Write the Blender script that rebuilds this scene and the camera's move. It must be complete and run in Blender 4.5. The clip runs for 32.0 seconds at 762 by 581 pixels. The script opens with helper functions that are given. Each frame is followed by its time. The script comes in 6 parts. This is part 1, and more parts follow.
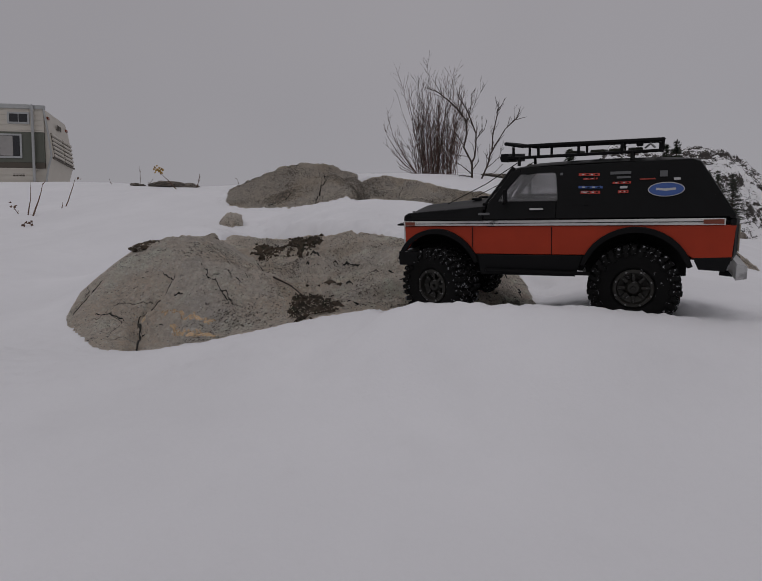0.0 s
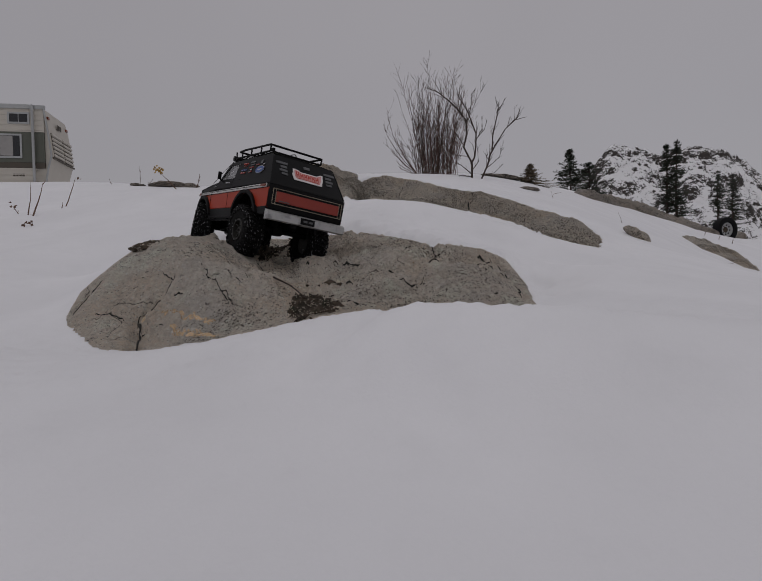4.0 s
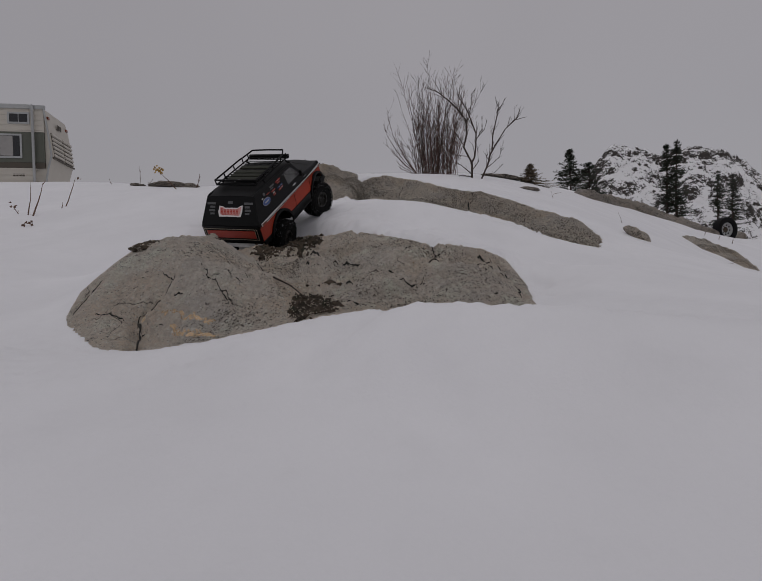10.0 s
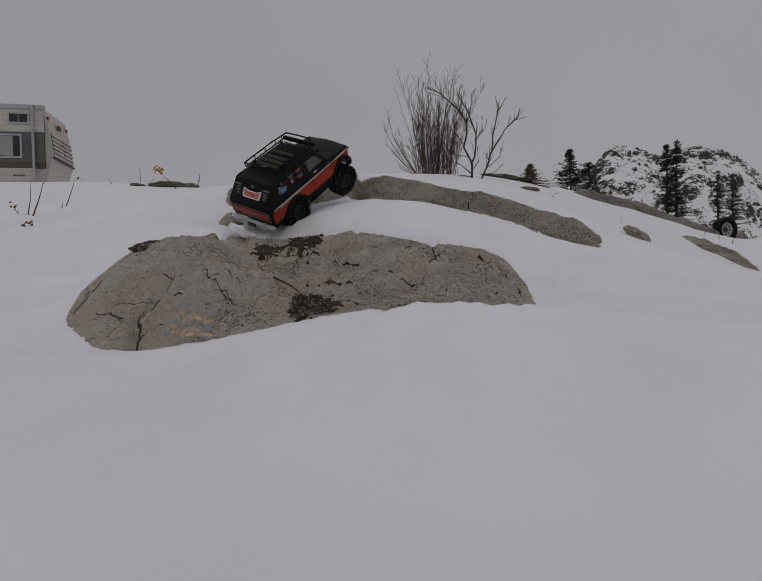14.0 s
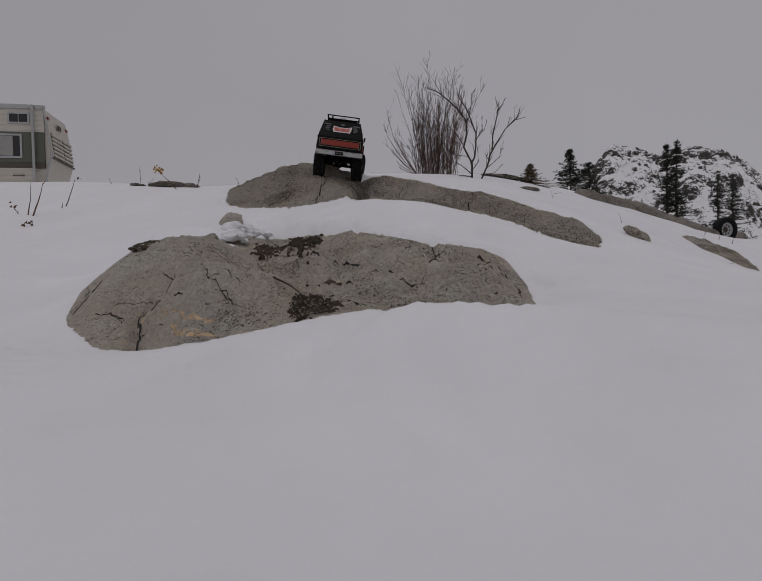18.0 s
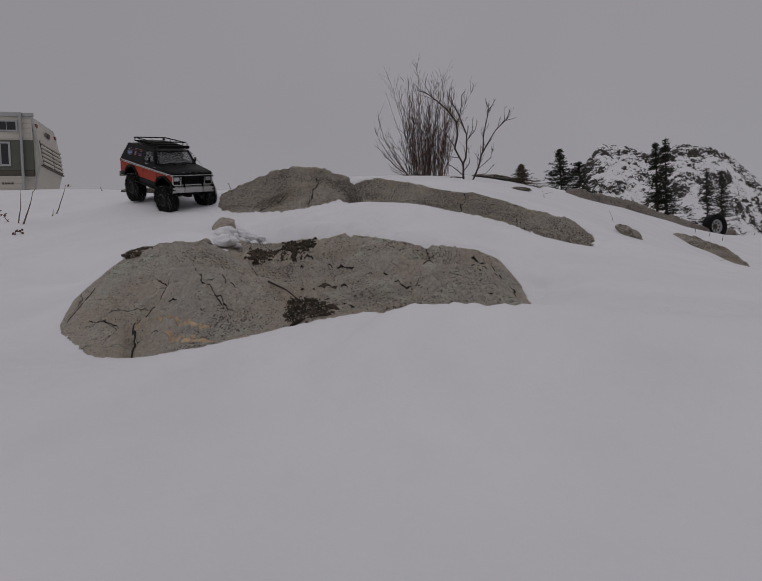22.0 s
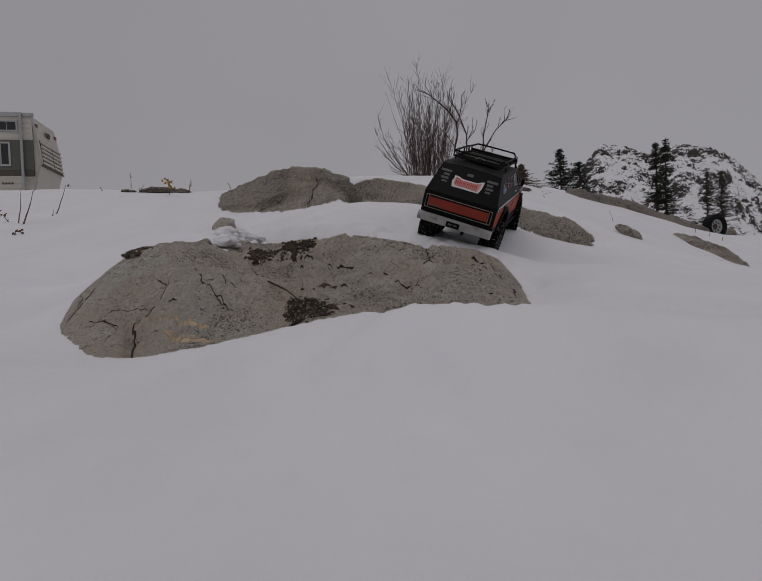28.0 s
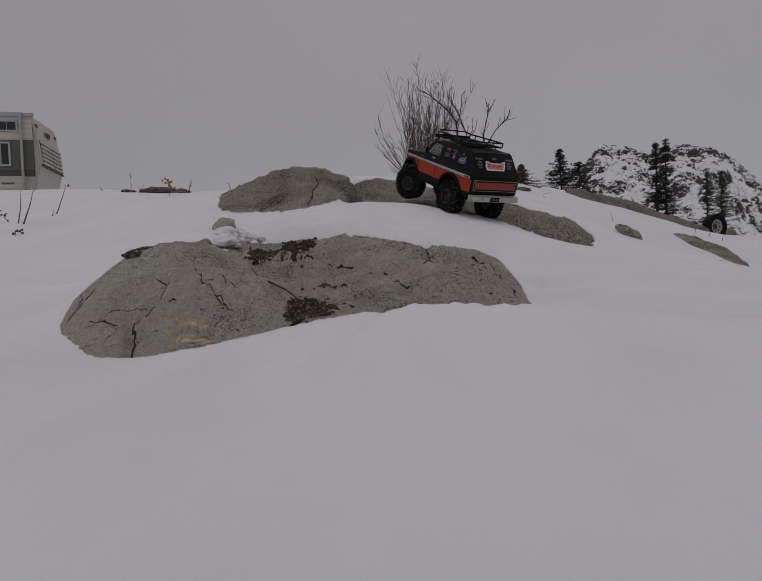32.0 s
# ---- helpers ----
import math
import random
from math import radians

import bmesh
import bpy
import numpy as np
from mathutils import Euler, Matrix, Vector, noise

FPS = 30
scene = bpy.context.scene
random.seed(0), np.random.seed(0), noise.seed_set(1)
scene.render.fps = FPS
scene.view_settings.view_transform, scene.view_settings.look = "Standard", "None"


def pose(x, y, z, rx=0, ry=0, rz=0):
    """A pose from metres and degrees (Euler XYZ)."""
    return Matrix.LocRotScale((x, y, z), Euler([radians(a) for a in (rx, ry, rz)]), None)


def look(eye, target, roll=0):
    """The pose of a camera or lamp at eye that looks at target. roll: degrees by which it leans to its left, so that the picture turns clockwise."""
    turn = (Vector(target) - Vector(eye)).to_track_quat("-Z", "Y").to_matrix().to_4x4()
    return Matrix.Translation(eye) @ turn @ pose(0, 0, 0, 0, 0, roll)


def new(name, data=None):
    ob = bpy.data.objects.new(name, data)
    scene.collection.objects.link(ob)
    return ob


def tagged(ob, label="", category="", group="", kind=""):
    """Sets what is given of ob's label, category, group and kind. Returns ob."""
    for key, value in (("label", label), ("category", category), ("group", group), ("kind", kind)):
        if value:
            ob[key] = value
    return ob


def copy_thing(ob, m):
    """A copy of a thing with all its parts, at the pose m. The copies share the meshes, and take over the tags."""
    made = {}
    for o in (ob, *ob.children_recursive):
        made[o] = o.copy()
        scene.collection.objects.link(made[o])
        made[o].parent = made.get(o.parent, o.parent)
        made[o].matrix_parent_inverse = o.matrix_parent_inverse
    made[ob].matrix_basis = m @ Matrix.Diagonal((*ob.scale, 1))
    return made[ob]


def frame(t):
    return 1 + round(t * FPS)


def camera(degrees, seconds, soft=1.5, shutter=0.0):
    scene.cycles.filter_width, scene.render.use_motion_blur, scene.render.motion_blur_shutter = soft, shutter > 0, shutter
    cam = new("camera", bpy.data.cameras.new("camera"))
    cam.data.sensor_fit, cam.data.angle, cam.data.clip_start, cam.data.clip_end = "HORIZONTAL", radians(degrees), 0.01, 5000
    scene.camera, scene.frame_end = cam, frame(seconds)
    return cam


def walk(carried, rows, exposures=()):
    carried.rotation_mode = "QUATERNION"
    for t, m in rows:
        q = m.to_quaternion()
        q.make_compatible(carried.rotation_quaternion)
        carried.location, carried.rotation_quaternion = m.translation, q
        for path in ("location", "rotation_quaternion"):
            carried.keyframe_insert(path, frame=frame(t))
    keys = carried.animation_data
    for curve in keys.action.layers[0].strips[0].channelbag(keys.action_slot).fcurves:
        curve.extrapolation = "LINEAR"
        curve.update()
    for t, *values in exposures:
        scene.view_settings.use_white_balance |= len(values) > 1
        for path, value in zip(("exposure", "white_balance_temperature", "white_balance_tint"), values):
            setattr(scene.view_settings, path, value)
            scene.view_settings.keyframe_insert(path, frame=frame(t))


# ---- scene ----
# ---- camera and its path ----
cam = camera(66.92, 32.0, soft=1.0, shutter=0.5)
STAND = pose(0, 0, 0.30, 88.0, 1.10, -0.04)
NUDGED = pose(-0.004, 0, 0.30, 88.22, 2.09, -0.745)
walk(cam, [(0, STAND), (19.6, STAND), (19.72, NUDGED), (32, NUDGED)], exposures=[(0, 0.04), (19.4, 0.04), (20.4, -0.06), (32, -0.06)])

# ---- overcast sky ----
SUN_UP, SUN_TURN = radians(52), radians(215)
world = bpy.data.worlds.new("overcast_sky")
scene.world = world
world.use_nodes = True
wn, wl = world.node_tree.nodes, world.node_tree.links
wn.clear()
w_out, w_bg, w_sky = wn.new("ShaderNodeOutputWorld"), wn.new("ShaderNodeBackground"), wn.new("ShaderNodeTexSky")
w_sky.sky_type, w_sky.sun_disc, w_sky.sun_elevation, w_sky.sun_rotation = "NISHITA", False, SUN_UP, SUN_TURN
w_co, w_sep, w_ramp = wn.new("ShaderNodeTexCoord"), wn.new("ShaderNodeSeparateXYZ"), wn.new("ShaderNodeValToRGB")
w_noise, w_mix, w_cloud = wn.new("ShaderNodeTexNoise"), wn.new("ShaderNodeMix"), wn.new("ShaderNodeMix")
w_mix.data_type, w_cloud.data_type, w_cloud.blend_type = "RGBA", "RGBA", "MULTIPLY"
# cloud layer: an even lilac grey towards the horizon, clearly brighter overhead as a thick overcast is
w_ramp.color_ramp.elements[0].position, w_ramp.color_ramp.elements[0].color = 0.0, (2.99, 2.83, 2.965, 1)
w_ramp.color_ramp.elements[1].position, w_ramp.color_ramp.elements[1].color = 1.0, (5.0, 4.82, 4.97, 1)
w_mid = w_ramp.color_ramp.elements.new(0.42)
w_mid.color = (3.09, 2.93, 3.065, 1)
w_noise.inputs["Scale"].default_value, w_noise.inputs["Detail"].default_value = 1.6, 3.0
w_shade = wn.new("ShaderNodeMapRange")
w_shade.inputs["To Min"].default_value, w_shade.inputs["To Max"].default_value = 0.90, 1.08
wl.new(w_co.outputs["Generated"], w_sep.inputs[0])
wl.new(w_sep.outputs["Z"], w_ramp.inputs["Fac"])
wl.new(w_co.outputs["Generated"], w_noise.inputs["Vector"])
w_side = wn.new("ShaderNodeMath")
w_side.operation = "MULTIPLY_ADD"
w_side.inputs[1].default_value = 0.32
wl.new(w_sep.outputs["X"], w_side.inputs[0])
wl.new(w_noise.outputs["Fac"], w_side.inputs[2])
wl.new(w_side.outputs[0], w_shade.inputs["Value"])
w_cloud.inputs["Factor"].default_value = 1.0
wl.new(w_ramp.outputs["Color"], w_cloud.inputs["A"])
wl.new(w_shade.outputs["Result"], w_cloud.inputs["B"])
w_mix.inputs["Factor"].default_value = 0.94
wl.new(w_sky.outputs["Color"], w_mix.inputs["A"])
wl.new(w_cloud.outputs["Result"], w_mix.inputs["B"])
wl.new(w_mix.outputs["Result"], w_bg.inputs["Color"])
w_bg.inputs["Strength"].default_value = 0.10
wl.new(w_bg.outputs["Background"], w_out.inputs["Surface"])

sun = new("sun", bpy.data.lights.new("sun", "SUN"))
sun.data.energy, sun.data.angle, sun.data.color = 0.22, radians(60), (1.0, 0.97, 0.93)
sun.matrix_world = look((0, 0, 50), Vector((0, 0, 50)) - Vector((math.sin(SUN_TURN) * math.cos(SUN_UP), math.cos(SUN_TURN) * math.cos(SUN_UP), math.sin(SUN_UP))))


# ---- materials ----
def material(name, colour, rough=0.6, metal=0.0, vary=0.12, grain=30.0, bump=0.0, bump_scale=120.0, blotch=None, blotch_scale=6.0, blotch_edge=(0.55, 0.65), spec=0.5, coat=0.0):
    """A surface with colour variation at two scales, fine relief and an optional second colour in patches."""
    m = bpy.data.materials.new(name)
    m.use_nodes = True
    n, l = m.node_tree.nodes, m.node_tree.links
    b = n["Principled BSDF"]
    co = n.new("ShaderNodeTexCoord")
    fine, wide = n.new("ShaderNodeTexNoise"), n.new("ShaderNodeTexNoise")
    fine.inputs["Scale"].default_value, fine.inputs["Detail"].default_value = grain, 5
    wide.inputs["Scale"].default_value, wide.inputs["Detail"].default_value = grain / 9, 3
    for t in (fine, wide):
        l.new(co.outputs["Object"], t.inputs["Vector"])
    both = n.new("ShaderNodeMath")
    both.operation = "ADD"
    l.new(fine.outputs["Fac"], both.inputs[0])
    l.new(wide.outputs["Fac"], both.inputs[1])
    span = n.new("ShaderNodeMapRange")
    for key, v in (("From Min", 0.6), ("From Max", 1.4), ("To Min", 1 - vary), ("To Max", 1 + vary)):
        span.inputs[key].default_value = v
    l.new(both.outputs[0], span.inputs["Value"])
    tint = n.new("ShaderNodeMix")
    tint.data_type, tint.blend_type = "RGBA", "MULTIPLY"
    tint.inputs["Factor"].default_value = 1
    tint.inputs["A"].default_value = (*colour, 1)
    l.new(span.outputs["Result"], tint.inputs["B"])
    out = tint.outputs["Result"]
    if blotch:
        spots, edge, mix = n.new("ShaderNodeTexNoise"), n.new("ShaderNodeMapRange"), n.new("ShaderNodeMix")
        spots.inputs["Scale"].default_value, spots.inputs["Detail"].default_value = blotch_scale, 6
        spots.inputs["Roughness"].default_value = 0.65
        edge.inputs["From Min"].default_value, edge.inputs["From Max"].default_value = blotch_edge
        mix.data_type = "RGBA"
        mix.inputs["B"].default_value = (*blotch, 1)
        l.new(co.outputs["Object"], spots.inputs["Vector"])
        l.new(spots.outputs["Fac"], edge.inputs["Value"])
        l.new(edge.outputs["Result"], mix.inputs["Factor"])
        l.new(out, mix.inputs["A"])
        out = mix.outputs["Result"]
    l.new(out, b.inputs["Base Color"])
    b.inputs["Roughness"].default_value, b.inputs["Metallic"].default_value = rough, metal
    b.inputs["Specular IOR Level"].default_value, b.inputs["Coat Weight"].default_value = spec, coat
    if bump:
        rel, bn = n.new("ShaderNodeTexNoise"), n.new("ShaderNodeBump")
        rel.inputs["Scale"].default_value, rel.inputs["Detail"].default_value = bump_scale, 6
        bn.inputs["Strength"].default_value, bn.inputs["Distance"].default_value = min(1, bump), 0.4 / bump_scale
        l.new(co.outputs["Object"], rel.inputs["Vector"])
        l.new(rel.outputs["Fac"], bn.inputs["Height"])
        l.new(bn.outputs["Normal"], b.inputs["Normal"])
    return m


def granite(name, base, warm, dark, size=1.0, rough_bump=1.0, pits=0.0):
    """Weathered granite: pale mottled stone with grey lichen, rust tints, swarms of pits and hairline cracks with shade
    painted in, and broken relief.
    """
    m = bpy.data.materials.new(name)
    m.use_nodes = True
    n, l = m.node_tree.nodes, m.node_tree.links
    b = n["Principled BSDF"]
    co = n.new("ShaderNodeTexCoord")

    def noise_at(scale, detail=6, rough=0.6, squash=None):
        t = n.new("ShaderNodeTexNoise")
        t.inputs["Scale"].default_value, t.inputs["Detail"].default_value = scale / size, detail
        t.inputs["Roughness"].default_value = rough
        src = co.outputs["Object"]
        if squash:
            mp = n.new("ShaderNodeMapping")
            mp.inputs["Scale"].default_value, mp.inputs["Rotation"].default_value = squash, (0.3, 0.2, 0.35)
            l.new(src, mp.inputs["Vector"])
            src = mp.outputs["Vector"]
        l.new(src, t.inputs["Vector"])
        return t.outputs["Fac"]

    def step(src, lo, hi):
        r = n.new("ShaderNodeMapRange")
        r.inputs["From Min"].default_value, r.inputs["From Max"].default_value = lo, hi
        l.new(src, r.inputs["Value"])
        return r.outputs["Result"]

    def maths(op, a, c):
        x = n.new("ShaderNodeMath")
        x.operation = op
        for k, v in ((0, a), (1, c)):
            if isinstance(v, (int, float)):
                x.inputs[k].default_value = v
            else:
                l.new(v, x.inputs[k])
        return x.outputs[0]

    def blend(fac, a, c):
        x = n.new("ShaderNodeMix")
        x.data_type = "RGBA"
        l.new(fac, x.inputs["Factor"])
        for key, v in (("A", a), ("B", c)):
            if isinstance(v, tuple):
                x.inputs[key].default_value = (*v, 1)
            else:
                l.new(v, x.inputs[key])
        return x.outputs["Result"]

    def crack_lines(scale, width, lo, hi, stretch):
        vor, warp, push, mp = n.new("ShaderNodeTexVoronoi"), n.new("ShaderNodeTexNoise"), n.new("ShaderNodeVectorMath"), n.new("ShaderNodeMapping")
        vor.feature, vor.inputs["Scale"].default_value = "DISTANCE_TO_EDGE", scale / size
        warp.inputs["Scale"].default_value, warp.inputs["Detail"].default_value = 1.7 * scale / size, 5
        mp.inputs["Scale"].default_value = stretch
        l.new(co.outputs["Object"], warp.inputs["Vector"])
        push.operation, push.inputs[1].default_value = "MULTIPLY_ADD", (1.1 * size / scale,) * 3
        l.new(warp.outputs["Color"], push.inputs[0])
        l.new(co.outputs["Object"], push.inputs[2])
        l.new(push.outputs[0], mp.inputs["Vector"])
        l.new(mp.outputs["Vector"], vor.inputs["Vector"])
        return maths("MULTIPLY", step(vor.outputs["Distance"], width, 0.0), step(noise_at(0.8 * scale, 3), lo, hi))

    grey, pale = (0.98 * base[1], 0.91 * base[1], 0.83 * base[1]), tuple(min(0.8, 1.18 * c) for c in base)
    col = blend(step(noise_at(5, 6, 0.65), 0.42, 0.62), base, grey)
    col = blend(step(noise_at(13, 6, 0.68), 0.52, 0.66), col, pale)
    col = blend(step(noise_at(3.4, 6, 0.66), 0.48, 0.66), col, warm)
    # mineral grain, dark and light
    col = blend(step(noise_at(210, 3, 0.85), 0.52, 0.68), col, tuple(0.72 * c for c in base))
    col = blend(step(noise_at(170, 3, 0.8, (1.0, 1.0, 1.4)), 0.56, 0.68), col, tuple(min(0.8, 1.3 * c) for c in base))
    # weathered film in soft drifts
    col = blend(step(noise_at(34, 8, 0.82), 0.56, 0.70), col, tuple(0.82 * c for c in base))
    # mid-scale mottling: darker spots, then lighter ones
    col = blend(maths("MULTIPLY", step(noise_at(78, 5, 0.72), 0.47, 0.60), 0.55), col, tuple(0.72 * c for c in base))
    col = blend(maths("MULTIPLY", step(noise_at(62, 5, 0.72, (1.2, 0.8, 1.0)), 0.52, 0.64), 0.6), col, tuple(min(0.8, 1.12 * c) for c in base))
    # pits: swarms of small hollows, their shade painted as a darker colour
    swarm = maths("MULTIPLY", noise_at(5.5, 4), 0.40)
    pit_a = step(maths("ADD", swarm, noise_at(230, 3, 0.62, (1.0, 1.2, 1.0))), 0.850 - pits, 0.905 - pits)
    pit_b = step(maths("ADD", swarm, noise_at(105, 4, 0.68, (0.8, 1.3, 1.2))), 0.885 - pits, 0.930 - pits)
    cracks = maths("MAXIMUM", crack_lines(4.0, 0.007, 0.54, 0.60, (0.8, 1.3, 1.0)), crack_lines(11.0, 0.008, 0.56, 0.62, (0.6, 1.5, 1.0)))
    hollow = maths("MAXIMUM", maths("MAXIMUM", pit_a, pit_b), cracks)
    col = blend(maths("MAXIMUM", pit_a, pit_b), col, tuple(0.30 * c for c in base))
    col = blend(cracks, col, dark)
    l.new(col, b.inputs["Base Color"])
    b.inputs["Roughness"].default_value, b.inputs["Specular IOR Level"].default_value = 0.92, 0.2
    relief = maths("ADD", maths("ADD", maths("MULTIPLY", noise_at(38, 10, 0.72), 1.3), maths("MULTIPLY", noise_at(80, 4, 0.65, (0.7, 1.4, 1.0)), 0.35)), maths("MULTIPLY", noise_at(170, 4, 0.7), 0.5))
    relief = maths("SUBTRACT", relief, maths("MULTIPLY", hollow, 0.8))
    bn = n.new("ShaderNodeBump")
    bn.inputs["Strength"].default_value, bn.inputs["Distance"].default_value = 1.0, 0.011 * size * rough_bump
    l.new(relief, bn.inputs["Height"])
    l.new(bn.outputs["Normal"], b.inputs["Normal"])
    return m


def snow_surface():
    m = material("packed_snow", (0.80, 0.80, 0.826), rough=0.75, vary=0.045, grain=14, bump=0.35, bump_scale=210, blotch=(0.765, 0.765, 0.79), blotch_scale=3.5, blotch_edge=(0.45, 0.65), spec=0.25)
    return m


SNOW = snow_surface()
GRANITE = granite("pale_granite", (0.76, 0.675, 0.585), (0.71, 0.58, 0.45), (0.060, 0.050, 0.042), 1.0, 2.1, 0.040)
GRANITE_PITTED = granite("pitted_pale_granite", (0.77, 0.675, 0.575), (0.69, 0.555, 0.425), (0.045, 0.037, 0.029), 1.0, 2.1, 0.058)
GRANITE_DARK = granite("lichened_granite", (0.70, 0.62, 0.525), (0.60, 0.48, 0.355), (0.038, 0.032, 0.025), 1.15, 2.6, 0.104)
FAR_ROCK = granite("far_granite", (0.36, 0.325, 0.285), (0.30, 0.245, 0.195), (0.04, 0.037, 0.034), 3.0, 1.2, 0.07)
SOIL = material("wet_soil_and_moss", (0.060, 0.044, 0.030), 0.95, vary=0.8, grain=160, bump=1.0, bump_scale=140, blotch=(0.014, 0.018, 0.008), blotch_scale=40)
RUST = material("rust_streak", (0.52, 0.38, 0.24), 0.95, vary=0.4, grain=80)
CRACK = material("dark_crack_shade", (0.03, 0.028, 0.025), 0.95, vary=0.3)
BLACK = material("black_body_paint", (0.0045, 0.0047, 0.0052), 0.5, vary=0.25, grain=40, bump=0.06, bump_scale=300, blotch=(0.016, 0.015, 0.014), blotch_scale=22, blotch_edge=(0.64, 0.85), spec=0.14)
RED = material("orange_red_body_paint", (0.33, 0.032, 0.011), 0.42, vary=0.12, grain=35, blotch=(0.20, 0.03, 0.015), blotch_scale=16, blotch_edge=(0.62, 0.75), spec=0.2)
RED_DARK = material("red_tail_panel_paint", (0.27, 0.026, 0.013), 0.4, vary=0.15, grain=40)
PLASTIC = material("black_plastic", (0.005, 0.005, 0.0055), 0.6, vary=0.2, grain=50, bump=0.1, spec=0.12)
RUBBER = material("tyre_rubber", (0.006, 0.006, 0.006), 0.8, vary=0.3, grain=60, bump=0.4, bump_scale=220, blotch=(0.5, 0.51, 0.53), blotch_scale=130, blotch_edge=(0.665, 0.73), spec=0.12)
TREAD = material("snow_flecked_tread", (0.007, 0.007, 0.007), 0.85, vary=0.3, grain=60, bump=0.5, bump_scale=260, blotch=(0.42, 0.43, 0.45), blotch_scale=190, blotch_edge=(0.585, 0.66), spec=0.12)
RIM = material("dark_bronze_rim", (0.022, 0.021, 0.018), 0.5, 0.4, vary=0.4, grain=60, blotch=(0.32, 0.32, 0.32), blotch_scale=95, blotch_edge=(0.62, 0.70))
STEEL = material("dull_steel", (0.22, 0.22, 0.22), 0.4, 0.8, vary=0.2, grain=50)
CHROME = material("worn_chrome", (0.55, 0.55, 0.55), 0.28, 0.85, vary=0.15, grain=60, blotch=(0.12, 0.12, 0.12), blotch_scale=28, blotch_edge=(0.60, 0.70))
WHITE = material("white_trim", (0.62, 0.62, 0.61), 0.45, vary=0.1, grain=50, blotch=(0.16, 0.15, 0.15), blotch_scale=40, blotch_edge=(0.62, 0.70))
BUMPER = material("matt_silver_bumper", (0.42, 0.42, 0.42), 0.42, 0.35, vary=0.15, grain=45, blotch=(0.25, 0.25, 0.25), blotch_scale=25)
TEXTILE = material("dark_olive_cover", (0.020, 0.022, 0.014), 0.9, vary=0.4, grain=60, bump=0.5, bump_scale=200)
DULL_TRIM = material("dull_brass_trim", (0.30, 0.26, 0.20), 0.45, 0.4, vary=0.3, grain=60)
ROSE = material("rose_sticker_print", (0.62, 0.30, 0.28), 0.5, vary=0.12)
AMBER = material("amber_lens", (0.16, 0.03, 0.01), 0.3, vary=0.1)
LENS = material("headlamp_lens", (0.55, 0.56, 0.58), 0.12, 0.3, vary=0.1)
BLUE = material("blue_sticker", (0.03, 0.08, 0.27), 0.4, vary=0.06)
PALE = material("pale_sticker", (0.42, 0.42, 0.43), 0.5, vary=0.1)
GREY = material("grey_sticker", (0.085, 0.088, 0.092), 0.5, vary=0.15)
SCARLET = material("scarlet_sticker", (0.42, 0.035, 0.02), 0.45, vary=0.1)
PINK = material("white_red_sticker_back", (0.72, 0.68, 0.68), 0.5, vary=0.06)
BARK = material("brown_bark", (0.05, 0.036, 0.03), 0.9, vary=0.4, grain=20)
TWIG = material("reddish_twig_bark", (0.090, 0.050, 0.042), 0.85, vary=0.4, grain=12)
NEEDLE = material("pine_needles", (0.022, 0.031, 0.018), 0.8, vary=0.4, grain=3, blotch=(0.5, 0.5, 0.52), blotch_scale=2.2, blotch_edge=(0.67, 0.75))
DRY = material("dry_weed", (0.14, 0.085, 0.06), 0.9, vary=0.3)
YELLOW = material("withered_yellow_leaf", (0.40, 0.25, 0.07), 0.85, vary=0.3)
CAMPER_WHITE = material("cream_camper_siding", (0.50, 0.47, 0.415), 0.55, vary=0.07, grain=3, blotch=(0.45, 0.42, 0.36), blotch_scale=1.2, blotch_edge=(0.6, 0.8))
CAMPER_GREEN = material("grey_green_camper_band", (0.088, 0.094, 0.074), 0.55, vary=0.12, grain=3)
CAMPER_BROWN = material("brown_camper_stripe", (0.07, 0.058, 0.043), 0.6, vary=0.15, grain=3)
ALU = material("grey_aluminium", (0.38, 0.39, 0.39), 0.5, 0.3, vary=0.12, grain=5)
DARK_GLASS = material("dark_window_glass", (0.012, 0.013, 0.015), 0.08, vary=0.1, spec=0.6)
CURTAIN = material("grey_curtain", (0.30, 0.29, 0.28), 0.9, vary=0.15, grain=6)


def clear_glass(name, colour, rough, milk=1.0):
    m = bpy.data.materials.new(name)
    m.use_nodes = True
    n, l = m.node_tree.nodes, m.node_tree.links
    b = n["Principled BSDF"]
    b.inputs["Base Color"].default_value = (*colour, 1)
    b.inputs["Roughness"].default_value, b.inputs["Transmission Weight"].default_value, b.inputs["IOR"].default_value = rough, milk, 1.08
    grime = n.new("ShaderNodeTexNoise")
    grime.inputs["Scale"].default_value = 50
    span = n.new("ShaderNodeMapRange")
    span.inputs["To Min"].default_value, span.inputs["To Max"].default_value = rough, rough + 0.25
    l.new(grime.outputs["Fac"], span.inputs["Value"])
    l.new(span.outputs["Result"], b.inputs["Roughness"])
    return m


GLASS = clear_glass("scuffed_lexan", (0.62, 0.62, 0.63), 0.06, 0.86)


